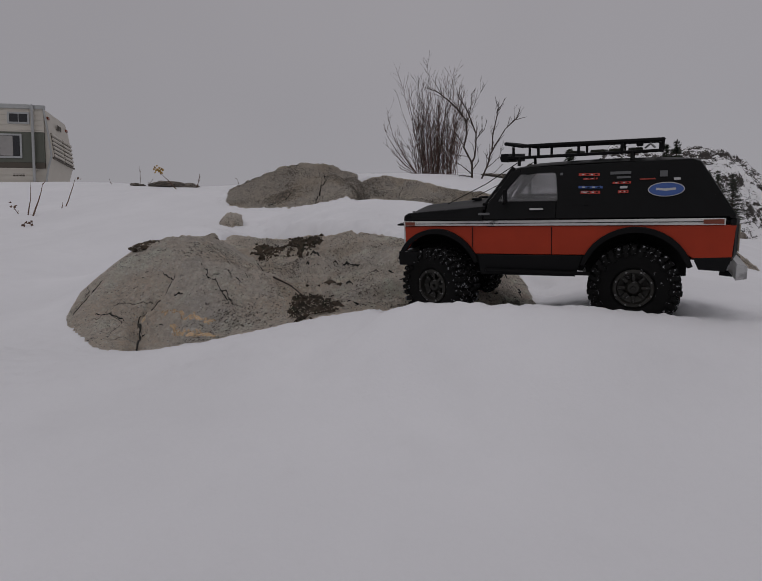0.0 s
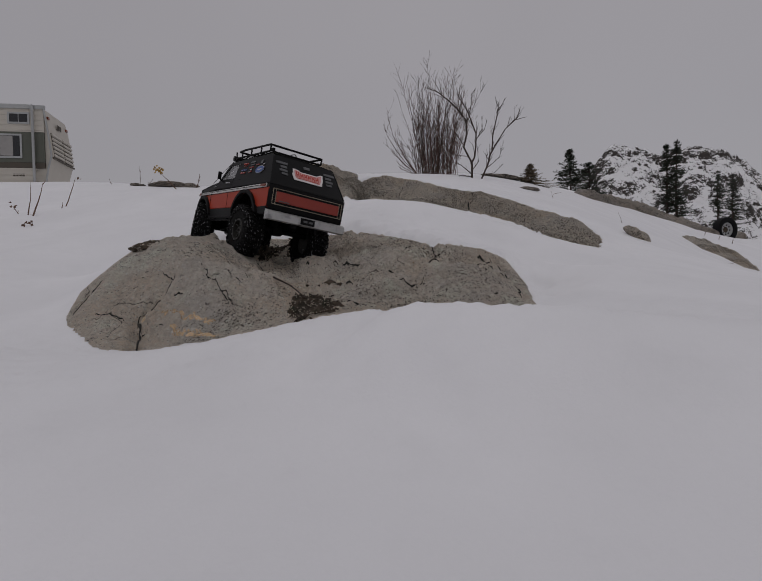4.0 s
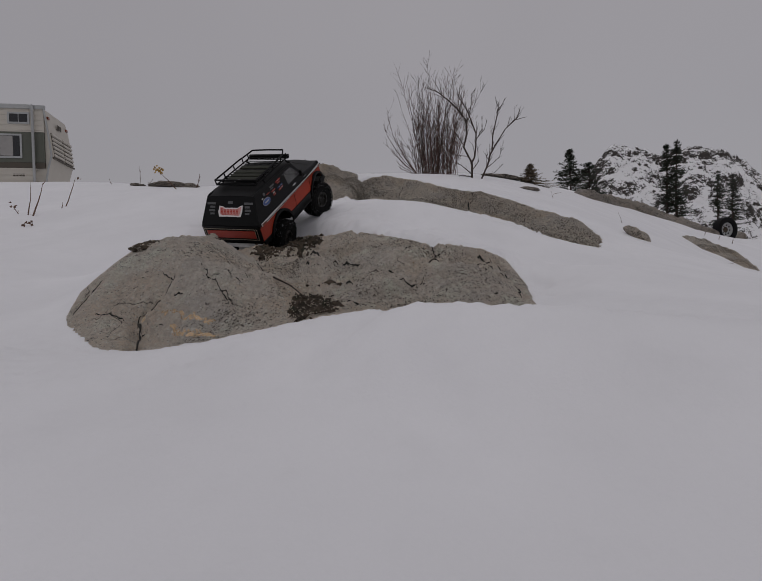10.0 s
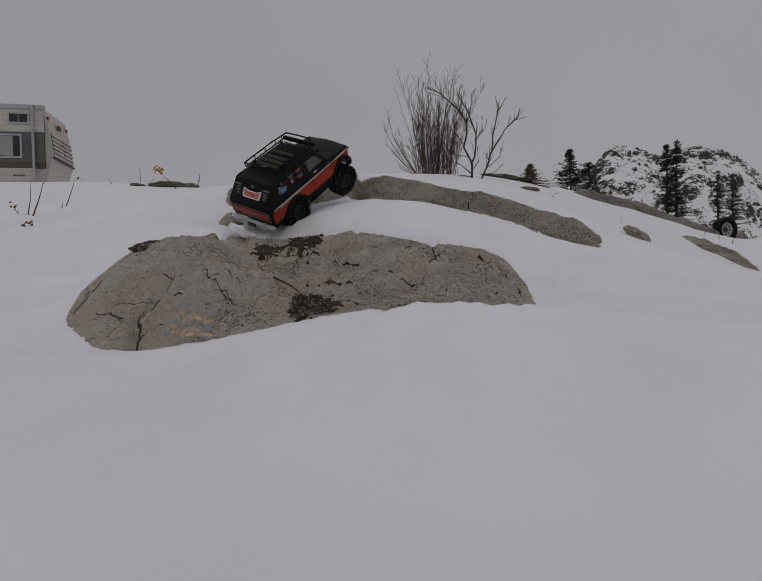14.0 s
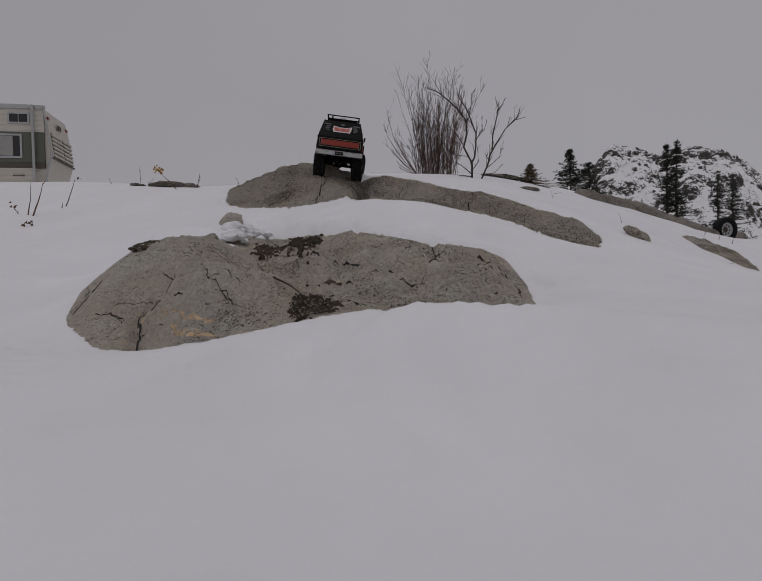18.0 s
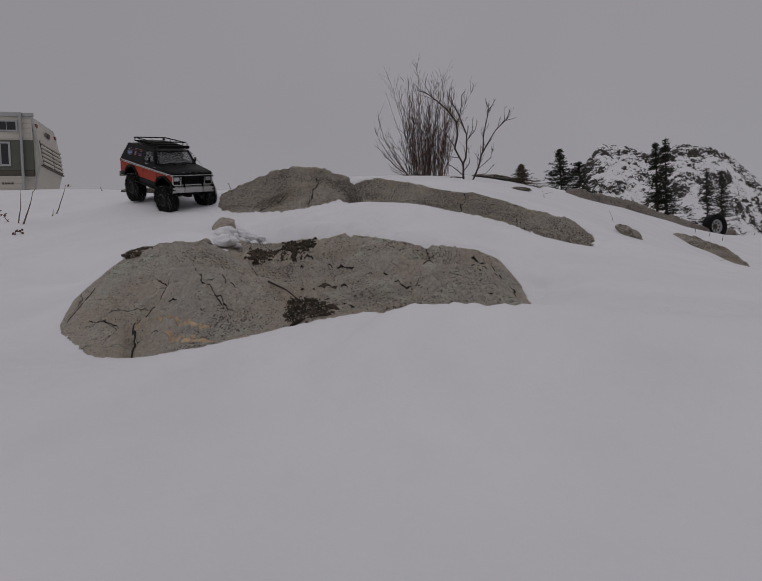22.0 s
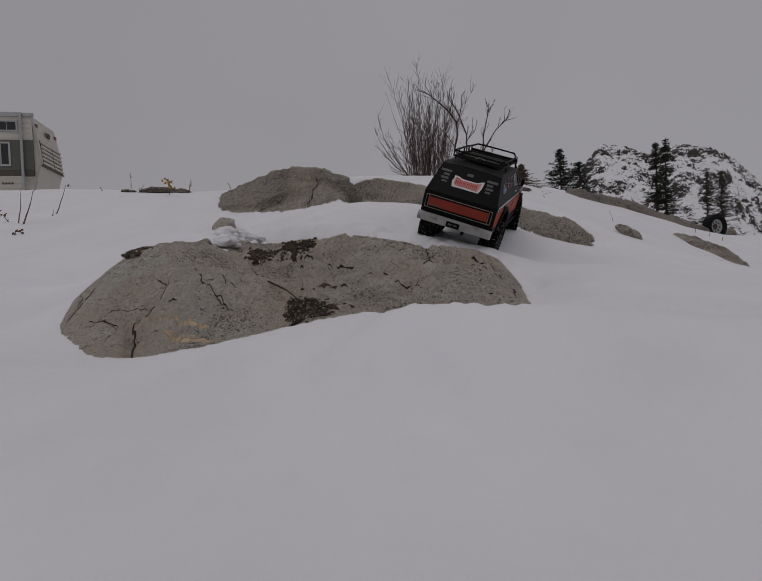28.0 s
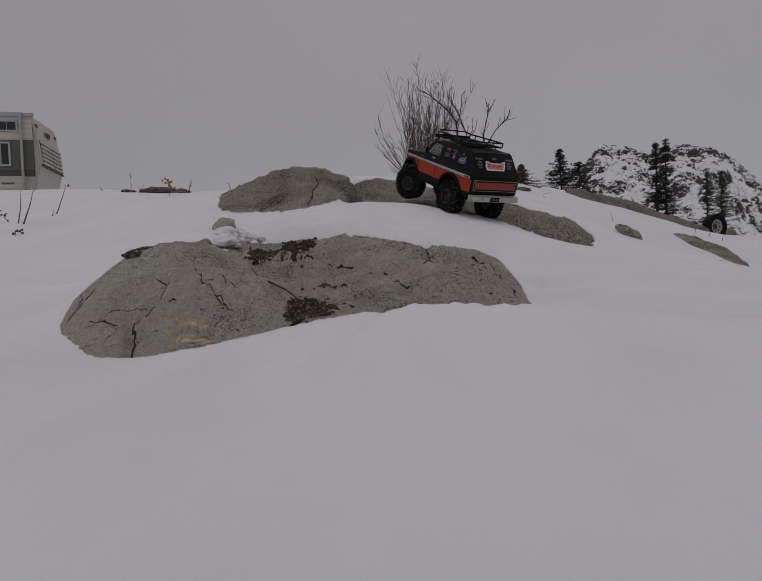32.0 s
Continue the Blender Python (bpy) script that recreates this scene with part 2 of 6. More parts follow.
# ---- mesh helpers ----
def part(name, bm, mat, parent=None, label="", smooth=0.0, m=None):
    """Links a bmesh as one mesh object; smooth: the angle in degrees below which edges are shaded soft."""
    bmesh.ops.recalc_face_normals(bm, faces=bm.faces)
    me = bpy.data.meshes.new(name)
    bm.to_mesh(me)
    bm.free()
    if smooth:
        me.shade_smooth()
        me.set_sharp_from_angle(angle=radians(smooth))
    me.materials.append(mat)
    ob = new(name, me)
    if parent:
        ob.parent = parent
    if m:
        ob.matrix_basis = m
    if label:
        ob["label"] = label
    return ob


def sheet(name, verts, faces, mats, index=None, smooth=True):
    """A mesh object from arrays."""
    me = bpy.data.meshes.new(name)
    me.from_pydata(verts.tolist() if isinstance(verts, np.ndarray) else verts, [], faces.tolist() if isinstance(faces, np.ndarray) else faces)
    for mt in mats:
        me.materials.append(mt)
    if index is not None:
        me.polygons.foreach_set("material_index", np.asarray(index, dtype=np.int32))
    if smooth:
        me.shade_smooth()
    me.update()
    return new(name, me)


def box(bm, c, s, bev=0.0, turn=None):
    """Adds a box of size s about c, its edges rounded by bev."""
    made = bmesh.ops.create_cube(bm, size=1.0)["verts"]
    bmesh.ops.scale(bm, vec=s, verts=made)
    if bev:
        edges = list({e for v in made for e in v.link_edges})
        made = list({v for f in bmesh.ops.bevel(bm, geom=edges, offset=bev, segments=2, affect="EDGES", profile=0.6)["faces"] for v in f.verts} | {v for v in made if v.is_valid})
    if turn:
        bmesh.ops.transform(bm, matrix=turn.to_4x4() if hasattr(turn, "to_4x4") else turn, verts=made)
    bmesh.ops.translate(bm, vec=c, verts=made)
    return bm


def tube(bm, pts, r, seg=6, taper=None):
    """Adds a round bar along points; taper: the radius at its end."""
    rings, up = [], Vector((0.13, 0.27, 0.95)).normalized()
    pts = [Vector(p) for p in pts]
    for i, p in enumerate(pts):
        d = (pts[min(i + 1, len(pts) - 1)] - pts[max(i - 1, 0)]).normalized()
        a = d.cross(up)
        if a.length < 0.1:
            a = d.cross(Vector((1, 0, 0)))
        a.normalize()
        b = d.cross(a)
        rr = r if taper is None else r + (taper - r) * i / max(1, len(pts) - 1)
        rings.append([bm.verts.new(p + rr * (math.cos(k * math.tau / seg) * a + math.sin(k * math.tau / seg) * b)) for k in range(seg)])
    for q, s in zip(rings, rings[1:]):
        for k in range(seg):
            bm.faces.new((q[k], q[(k + 1) % seg], s[(k + 1) % seg], s[k]))
    if len(rings) > 1 and seg > 2:
        bm.faces.new(rings[0][::-1])
        bm.faces.new(rings[-1])
    return bm


def prism(bm, outline, side, thick, bev=0.0):
    """Adds a plate cut to an outline of (x, z); side(x, z) gives its outer y, thick goes inwards."""
    a = [bm.verts.new((x, side(x, z), z)) for x, z in outline]
    b = [bm.verts.new((x, side(x, z) - thick, z)) for x, z in outline]
    bm.faces.new(a)
    bm.faces.new(b[::-1])
    n = len(a)
    ring = [bm.faces.new((a[i], b[i], b[(i + 1) % n], a[(i + 1) % n])) for i in range(n)]
    if bev:
        bmesh.ops.bevel(bm, geom=[e for e in bm.edges if all(v in a for v in e.verts)], offset=bev, segments=1, affect="EDGES")
    return bm


def loft(bm, rings, cap=True):
    """Adds a skin through rings of equally many points."""
    vs = [[bm.verts.new(p) for p in r] for r in rings]
    n = len(vs[0])
    for q, s in zip(vs, vs[1:]):
        for k in range(n):
            bm.faces.new((q[k], q[(k + 1) % n], s[(k + 1) % n], s[k]))
    if cap:
        bm.faces.new(vs[0][::-1])
        bm.faces.new(vs[-1])
    return bm


def turned(bm, profile, seg, axis="y"):
    """Adds a lathe-turned solid: profile of (along, radius)."""
    rings = []
    for k in range(seg):
        a = k * math.tau / seg
        rings.append([bm.verts.new((r * math.cos(a), w, r * math.sin(a))) for w, r in profile])
    for k in range(seg):
        q, s = rings[k], rings[(k + 1) % seg]
        for i in range(len(profile) - 1):
            bm.faces.new((q[i], q[i + 1], s[i + 1], s[i]))
    return bm


def thing(name, label, category, m=None, group=""):
    ob = new(name)
    ob.empty_display_size = 0.05
    if m:
        ob.matrix_basis = m
    return tagged(ob, label, category, group)


# ---- the lie of the land ----
NEAR_SWELLS = [  # x, y, spread, height
    (0.055, 0.299, 0.236, -0.0611), (0.468, 0.383, 0.163, -0.0732), (-0.462, 0.386, 0.163, -0.0559), (-0.173, 0.563, 0.140, -0.0138),
    (0.695, 0.741, 0.146, 0.0459), (-0.382, 0.781, 0.131, -0.0224), (0.377, 0.796, 0.117, 0.0238), (0.077, 0.829, 0.120, -0.0137),
    (0.220, 0.897, 0.146, 0.0411), (0.053, 0.941, 0.127, 0.0566), (-0.269, 1.026, 0.141, 0.0354), (0.512, 1.035, 0.118, 0.0173),
    (-0.715, 1.035, 0.133, -0.0008), (-0.407, 1.091, 0.097, -0.0669), (-0.596, 1.100, 0.119, -0.0267), (-0.264, 1.112, 0.101, -0.1118),
    (0.099, 1.147, 0.154, -0.0679), (-0.307, 1.213, 0.113, 0.1787), (0.115, 1.267, 0.116, 0.0556), (-0.582, 1.315, 0.117, 0.0752),
    (-0.713, 1.353, 0.118, -0.0467), (-0.294, 1.353, 0.113, -0.1323), (-0.581, 1.419, 0.118, 0.0315), (0.496, 1.447, 0.117, 0.0256),
    (0.399, 1.448, 0.107, -0.0727),
]
MIDDLE_SWELLS = [  # x, y, spread, height
    (-0.326, 1.451, 0.105, 0.1537), (-0.582, 1.632, 0.120, 0.0683), (-0.169, 1.711, 0.115, -0.1309), (0.540, 1.728, 0.121, -0.0502),
    (0.118, 1.769, 0.110, -0.0223), (-0.807, 1.791, 0.157, -0.0634), (-0.124, 1.794, 0.142, 0.1071), (1.030, 1.940, 0.320, -0.0636),
    (0.140, 1.972, 0.112, -0.0577), (-0.310, 1.992, 0.223, -0.0977), (-0.639, 2.043, 0.119, 0.0428), (-2.566, 2.123, 0.839, 0.2014),
    (0.738, 2.220, 0.136, -0.0622), (-0.360, 2.240, 0.116, -0.0370), (0.172, 2.246, 0.137, 0.0454), (-1.586, 2.260, 0.380, -0.0595),
    (0.254, 2.314, 1.291, 0.2261), (-0.043, 2.414, 0.164, 0.0389), (2.577, 2.429, 0.570, -0.3964), (0.269, 2.547, 0.275, -0.0665),
    (0.625, 2.547, 0.115, -0.1140), (1.198, 2.625, 0.253, -0.0554), (-0.344, 2.751, 0.195, -0.0857), (-0.296, 2.818, 0.116, 0.0845),
    (-2.082, 2.997, 0.474, -0.0472),
]
FAR_SWELLS = [  # x, y, spread, height
    (0.122, 3.039, 0.461, 0.0598), (-0.423, 3.108, 0.181, 0.1070), (-0.993, 3.421, 0.119, -0.0541), (-0.447, 3.513, 0.134, 0.0786),
    (3.337, 3.917, 1.320, -0.6610), (-0.471, 4.030, 0.220, 0.0400), (-0.962, 4.062, 0.316, -0.0572), (-2.400, 4.253, 0.430, 0.0256),
    (-1.443, 5.075, 0.449, -0.0802), (0.852, 5.145, 1.285, 0.0817), (5.318, 5.206, 1.342, -0.7415), (3.252, 5.869, 0.680, -0.1229),
    (1.093, 6.563, 0.847, 0.1360), (3.926, 7.047, 0.639, -0.1579), (5.480, 8.119, 1.262, -0.3749), (-0.179, 8.569, 1.369, 0.2652),
    (9.852, 8.938, 2.418, -0.9476), (2.216, 8.946, 1.407, 0.2543), (4.250, 9.796, 0.862, 0.1567), (-6.148, 12.912, 4.513, 0.4687),
    (1.239, 13.785, 2.968, 0.8184), (-11.751, 15.159, 5.969, 0.7021), (15.351, 15.772, 6.339, -0.4651),
]


DENTS = [(0.40, 1.528), (0.415, 1.51), (0.43, 1.49), (0.405, 1.40), (0.36, 1.66), (0.38, 1.63), (-0.57, 2.40), (-0.495, 2.41)]
HOLLOWS = [(-0.31, 1.50, 0.07, 0.12, -0.085), (-0.53, 2.33, 0.13, 0.13, -0.048), (0.21, 1.93, 0.07, 0.07, 0.035), (0.40, 1.86, 0.08, 0.08, -0.038),
           (-0.42, 3.10, 0.34, 0.42, -0.024), (0.10, 2.75, 0.20, 0.20, -0.022), (0.71, 2.50, 0.09, 0.10, 0.052), (-0.12, 1.92, 0.09, 0.09, -0.022), (-1.13, 3.02, 0.20, 0.20, 0.050), (-1.36, 3.36, 0.16, 0.16, 0.035), (-0.085, 2.84, 0.022, 0.10, -0.075)]


def ramp(a, b, x):
    s = np.clip((x - a) / (b - a), 0, 1)
    return s * s * (3 - 2 * s)


def land(x, y):
    """Height of the visible ground, snow or bare rock."""
    x, y = np.asarray(x, float), np.asarray(y, float)
    z = 0.05 + 0.95 * ramp(0.6, 5.5, y) + 0.25 * ramp(4, 24, y) * (1 - ramp(-2, 9, x)) + 0.35 * ramp(6, 20, y)
    for cx, cy, s, h in NEAR_SWELLS + MIDDLE_SWELLS + FAR_SWELLS:
        z = z + h * np.exp(-((x - cx) ** 2 + (y - cy) ** 2) / (2 * s * s))
    # wind lip along the front of the bank and the hidden trough behind it
    high = np.interp(x, [0, 0.22, 0.34, 0.5], [0.070, 0.037, 0.025, 0.012])
    z = z + high * ramp(-0.12, 0.06, x) * (1 - ramp(0.75, 1.1, x)) * np.exp(-((y - 0.775) / 0.085) ** 2)
    z = z - 0.060 * ramp(-0.02, 0.09, x) * (1 - ramp(0.38, 0.50, x)) * np.exp(-((y - 0.945) / 0.075) ** 2)
    # the gully behind the dome, the dip and hump of the bank, the lowered rise
    for cx, cy, sx, sy, h in HOLLOWS:
        z = z + h * np.exp(-((x - cx) / sx) ** 2 / 2 - ((y - cy) / sy) ** 2 / 2)
    # beyond the plateau the ground sinks a little, then runs level to the hills
    return z - 0.8 * ramp(25, 60, y) - 0.3 * ramp(0, 3, -y)


def lattice(ix, iy):
    h = np.sin(ix * 127.1 + iy * 311.7) * 43758.5453
    return h - np.floor(h)


def ripple(x, y, scale, octaves=4, gain=0.5):
    """Smooth random relief about zero, features 1/scale metres across."""
    total, amp = 0.0, 1.0
    for o in range(octaves):
        px, py = x * scale * 2 ** o + 17.3 * o, y * scale * 2 ** o - 9.1 * o
        ix, iy = np.floor(px), np.floor(py)
        fx, fy = px - ix, py - iy
        fx, fy = fx * fx * (3 - 2 * fx), fy * fy * (3 - 2 * fy)
        v = (lattice(ix, iy) * (1 - fx) + lattice(ix + 1, iy) * fx) * (1 - fy) + (lattice(ix, iy + 1) * (1 - fx) + lattice(ix + 1, iy + 1) * fx) * fy
        total, amp = total + amp * (v - 0.5), amp * gain
    return total


DOME_PLAN = [(-0.630, 1.17), (-0.641, 1.24), (-0.616, 1.30), (-0.60, 1.38), (-0.57, 1.46), (-0.52, 1.52), (-0.46, 1.60), (-0.40, 1.62), (-0.33, 1.50), (-0.26, 1.36), (-0.20, 1.25), (-0.145, 1.13), (-0.13, 1.05), (-0.31, 1.01), (-0.43, 1.01), (-0.49, 1.025), (-0.560, 1.078), (-0.613, 1.132)]
SLAB_PLAN = [(-0.42, 1.60), (-0.52, 1.85), (-0.545, 2.02), (-0.53, 2.16), (-0.47, 2.27), (-0.36, 2.25), (-0.26, 2.20), (-0.13, 2.05), (0.01, 1.95), (0.10, 1.79), (0.18, 1.71), (0.285, 1.68), (0.350, 1.60), (0.367, 1.50), (0.346, 1.38), (0.308, 1.24), (0.300, 1.14), (0.27, 1.06), (0.15, 1.05), (0.0, 1.05), (-0.14, 1.03), (-0.22, 1.12), (-0.30, 1.30), (-0.40, 1.48)]
BOULDER_PLAN = [(-0.745, 2.80), (-0.69, 2.67), (-0.61, 2.645), (-0.50, 2.69), (-0.31, 2.635), (-0.19, 2.675), (-0.10, 2.76), (-0.085, 2.92), (-0.14, 3.42), (-0.29, 3.83), (-0.57, 3.83), (-0.79, 3.62), (-0.80, 3.12)]
BAND_PLAN = [(-0.14, 2.70), (0.17, 2.51), (0.43, 2.33), (0.60, 2.23), (0.83, 2.18), (0.89, 2.31), (0.88, 2.51), (0.81, 2.69), (0.69, 2.76), (0.53, 2.86), (0.34, 2.92), (0.18, 3.07), (0.03, 3.17), (-0.15, 3.04)]


def inside(plan, x, y):
    """Distance to the edge of a plan, positive inside it."""
    best, odd = np.full(x.shape, 1e9), np.zeros(x.shape, bool)
    for (ax, ay), (bx, by) in zip(plan, plan[1:] + plan[:1]):
        ex, ey = bx - ax, by - ay
        k = np.clip(((x - ax) * ex + (y - ay) * ey) / (ex * ex + ey * ey), 0, 1)
        best = np.minimum(best, (x - ax - k * ex) ** 2 + (y - ay - k * ey) ** 2)
        cross = (ay > y) != (by > y)
        odd ^= cross & (x < (bx - ax) * (y - ay) / ((by - ay) if by != ay else 1e-9) + ax)
    return np.where(odd, 1, -1) * np.sqrt(best)


def steps(start, fine, end, first, grow):
    """Grid lines: fine ones between start and end, then ever wider ones outwards."""
    mid = list(np.arange(start, end + 1e-6, fine))
    low, high, d = [], [], fine
    while len(high) < 400 and mid[-1] + sum(high) < first:
        d *= grow
        high.append(d)
    return mid, np.cumsum(high)


def ground_sheet():
    mx, gx = steps(-1.2, 0.009, 1.3, 900, 1.075)
    my, gy = steps(0.62, 0.009, 3.3, 900, 1.075)
    xs = np.array([*(mx[0] - gx[::-1]), *mx, *(mx[-1] + gx)])
    ys = np.array([*(my[0] - gy[::-1]), *my, *(my[-1] + gy)])
    x, y = np.meshgrid(xs, ys)
    z = land(x, y)
    near = (np.abs(x) < 3) & (y > 0) & (y < 6)
    wob = ripple(x, y, 22, 3) * 0.012
    rim = np.full(x.shape, -9.0)
    for plan, lip, back in ((DOME_PLAN, 0.006, 0.16), (SLAB_PLAN, 0.034, 0.30), (BOULDER_PLAN, 0.004, 0.06), (BAND_PLAN, 0.002, 0.06)):
        away = np.where(near, inside(plan, x, y), -9)
        d = away + wob * (0.35 if lip < 0.005 else 0.8)
        z = z - 0.07 * ramp(0.0, 0.05, d)
        # the snow ends in a thick rounded lip where it has melted back from the stone
        scallop = 0.85 + 0.7 * np.abs(ripple(x + 3, y, 14, 3))
        z = z + lip * (1 - 0.7 * ramp(0.12, 0.30, x) - 0.7 * ramp(-0.42, -0.50, x)) * scallop * np.sqrt(ramp(0.004, -0.050, d)) * ramp(-back, -0.05, away) * ramp(1.35, 1.6, y)
        rim = np.maximum(rim, away)
    # melt moat round the dome: the snow sinks towards the bare stone
    z = z - 0.020 * ramp(-0.16, -0.005, rim) * ramp(1.08, 1.25, y) * ramp(1.75, 1.55, y)
    for cx, cy in DENTS:
        z = z - 0.016 * np.exp(-((x - cx) / 0.014) ** 2 - ((y - cy) / 0.020) ** 2)
    crust = ramp(-0.085, -0.01, rim)
    z = z + crust * (0.014 * np.abs(ripple(x, y, 38, 2)) + 0.008 * ripple(x + 5, y, 90, 2)) * ramp(1.08, 1.35, y)
    z = z + 0.0085 * (np.abs(ripple(x + 2, y, 85, 2)) - 0.16) * ramp(0.74, 0.80, y) * ramp(1.2, 1.06, y) * (np.abs(x) < 1.2)
    # pocked wind crust on the bank above the slab
    z = z - 0.024 * np.clip(ripple(x, y + 7, 24, 2) - 0.12, 0, 1) * ramp(-0.26, -0.12, rim) * ramp(-0.01, -0.05, rim) * ramp(1.55, 1.75, y) * ramp(2.5, 2.2, y)
    z = z + 0.005 * ripple(x, y, 5, 3) * (y > 0.2) + 0.0022 * ripple(x, y, 45, 3)
    z = z + 0.05 * ripple(x, y, 0.6, 3) * ramp(5, 9, y)
    ny, nx = x.shape
    idx = np.arange(ny * nx).reshape(ny, nx)
    f = np.stack([idx[:-1, :-1], idx[:-1, 1:], idx[1:, 1:], idx[1:, :-1]], -1).reshape(-1, 4)
    ob = sheet("ground", np.stack([x, y, z], -1).reshape(-1, 3), f, [SNOW])
    tagged(ob, "smooth wind-packed snow over a rocky hillside", "snow", kind="structure")


ROCK_TOP = {}


def outcrop(name, plan, mat, label, res=0.007, proud=0.006, relief=0.016, grooves=(), stains=(), ledge=0.0):
    """Bare rock: the land inside a plan, roughened, its rim sunk under the snow."""
    px, py = [p[0] for p in plan], [p[1] for p in plan]
    x, y = np.meshgrid(np.arange(min(px) - 0.06, max(px) + 0.06, res), np.arange(min(py) - 0.06, max(py) + 0.06, res))
    d = inside(plan, x, y)

    def height(x, y, d):
        z = land(x, y) + proud * ramp(-0.01, 0.03, d) - 1.4 * np.clip(-d - 0.004, 0, 1)
        rough = relief * (0.13 + 0.87 * ramp(0.0, 0.13, d))
        z = z + rough * (0.8 * ripple(x, y, 7, 5, 0.55) + 0.5 * np.minimum(0, ripple(x + 3, y, 16, 4, 0.6)))
        z = z - rough * 0.30 * np.clip(ripple(x + 1, y + 5, 48, 3, 0.6) - 0.06, 0, 1) * 2.5 * ramp(0.0, 0.25, ripple(x, y - 4, 9, 2) + 0.15)
        # ledges: the stone breaks in low steps along its bedding
        z = z + rough * 0.48 * np.tanh(14 * ripple(x * 0.55 + y * 0.25, y * 1.5 - x * 0.4, 6, 3)) + rough * 0.14 * np.tanh(10 * ripple(x * 0.6 - y * 0.3, y + x * 0.2, 22, 3))
        # rough broken skin
        z = z + np.minimum(rough, 0.012) * (0.36 * np.tanh(5 * ripple(x + 7, y * 1.2, 34, 4, 0.65)) + 0.48 * ripple(x - 2, y + 9, 85, 3, 0.7))
        for (ax, ay), (bx, by), wide, deep in grooves:
            ex, ey = bx - ax, by - ay
            k = np.clip(((x - ax) * ex + (y - ay) * ey) / (ex * ex + ey * ey), 0, 1)
            z = z - 0.5 * deep * np.exp(-(np.hypot(x - ax - k * ex, y - ay - k * ey) / max(0.006, 1.6 * wide)) ** 2)
        return z
    ROCK_TOP[name] = lambda x, y: height(x, y, inside(plan, x, y))
    z = height(x, y, d)
    ny, nx = x.shape
    idx = np.arange(ny * nx).reshape(ny, nx)
    f = np.stack([idx[:-1, :-1], idx[:-1, 1:], idx[1:, 1:], idx[1:, :-1]], -1).reshape(-1, 4)
    keep = (d > -0.05).ravel()[f].all(1)
    f = f[keep]
    used = np.unique(f)
    remap = np.full(ny * nx, -1)
    remap[used] = np.arange(len(used))
    v = np.stack([x, y, z], -1).reshape(-1, 3)[used]
    f = remap[f]
    # close it underneath
    edges = np.concatenate([f[:, [0, 1]], f[:, [1, 2]], f[:, [2, 3]], f[:, [3, 0]]])
    key = np.sort(edges, 1)
    _, inv, cnt = np.unique(key, axis=0, return_inverse=True, return_counts=True)
    rim = edges[cnt[inv.ravel()] == 1]
    low = v.copy()
    low[:, 2] -= 0.12
    rv = np.unique(rim)
    down = np.full(len(v), -1)
    down[rv] = len(v) + np.arange(len(rv))
    v = np.vstack([v, low[rv]])
    f = np.vstack([f, np.stack([rim[:, 1], rim[:, 0], down[rim[:, 0]], down[rim[:, 1]]], -1)])
    rock = tagged(sheet(name, v, f, [mat]), label, "rock")
    # cracks: one thin ragged strip, dark in colour for shade, along each chain of grooves
    rng = np.random.default_rng(len(plan))

    def lay(px_, py_, lift):
        return np.stack([px_, py_, height(px_, py_, inside(plan, px_, py_)) + lift], -1)
    lines = []
    for a, b, wide, deep in grooves:
        if lines and lines[-1][0][-1] == a and lines[-1][1] == wide:
            lines[-1][0].append(b)
        else:
            lines.append(([a, b], wide))
    for pts, wide in lines:
        pts = np.array(pts)
        run = np.concatenate([[0], np.cumsum(np.hypot(*np.diff(pts, axis=0).T))])
        n = max(10, int(run[-1] / 0.0035))
        k = np.linspace(0, run[-1], n)
        cx, cy = np.interp(k, run, pts[:, 0]), np.interp(k, run, pts[:, 1])
        tx, ty = np.gradient(cx), np.gradient(cy)
        size = np.hypot(tx, ty)
        off = 0.010 * ripple(k + 3 * len(lines), k * 0 + pts[0, 1] * 40, 40, 3, 0.6) * np.minimum(1, 8 * np.minimum(k, run[-1] - k) / run[-1])
        cx, cy = cx - ty / size * off, cy + tx / size * off
        swell = 0.5 + 1.5 * np.clip(ripple(k + pts[0, 0] * 9, k * 0 + 3.3, 55, 3, 0.6) + 0.30, 0.0, 1)
        half = 0.18 * min(wide, 0.0095) * (1 + ledge * np.abs(tx) / size) * swell * np.minimum(1, 5 * np.minimum(k, run[-1] - k) / run[-1] + 0.12)
        rows = [lay(cx - s * ty / size * half, cy + s * tx / size * half, 0.0022) for s in (-1, 1)]
        vs = np.vstack([rows[0], rows[1], rows[1] - (0, 0, 0.01), rows[0] - (0, 0, 0.01)])
        fs = [[r * n + i, r * n + i + 1, ((r + 1) % 4) * n + i + 1, ((r + 1) % 4) * n + i] for r in range(4) for i in range(n - 1)]
        sheet("crack", vs, fs, [CRACK], smooth=False).parent = rock
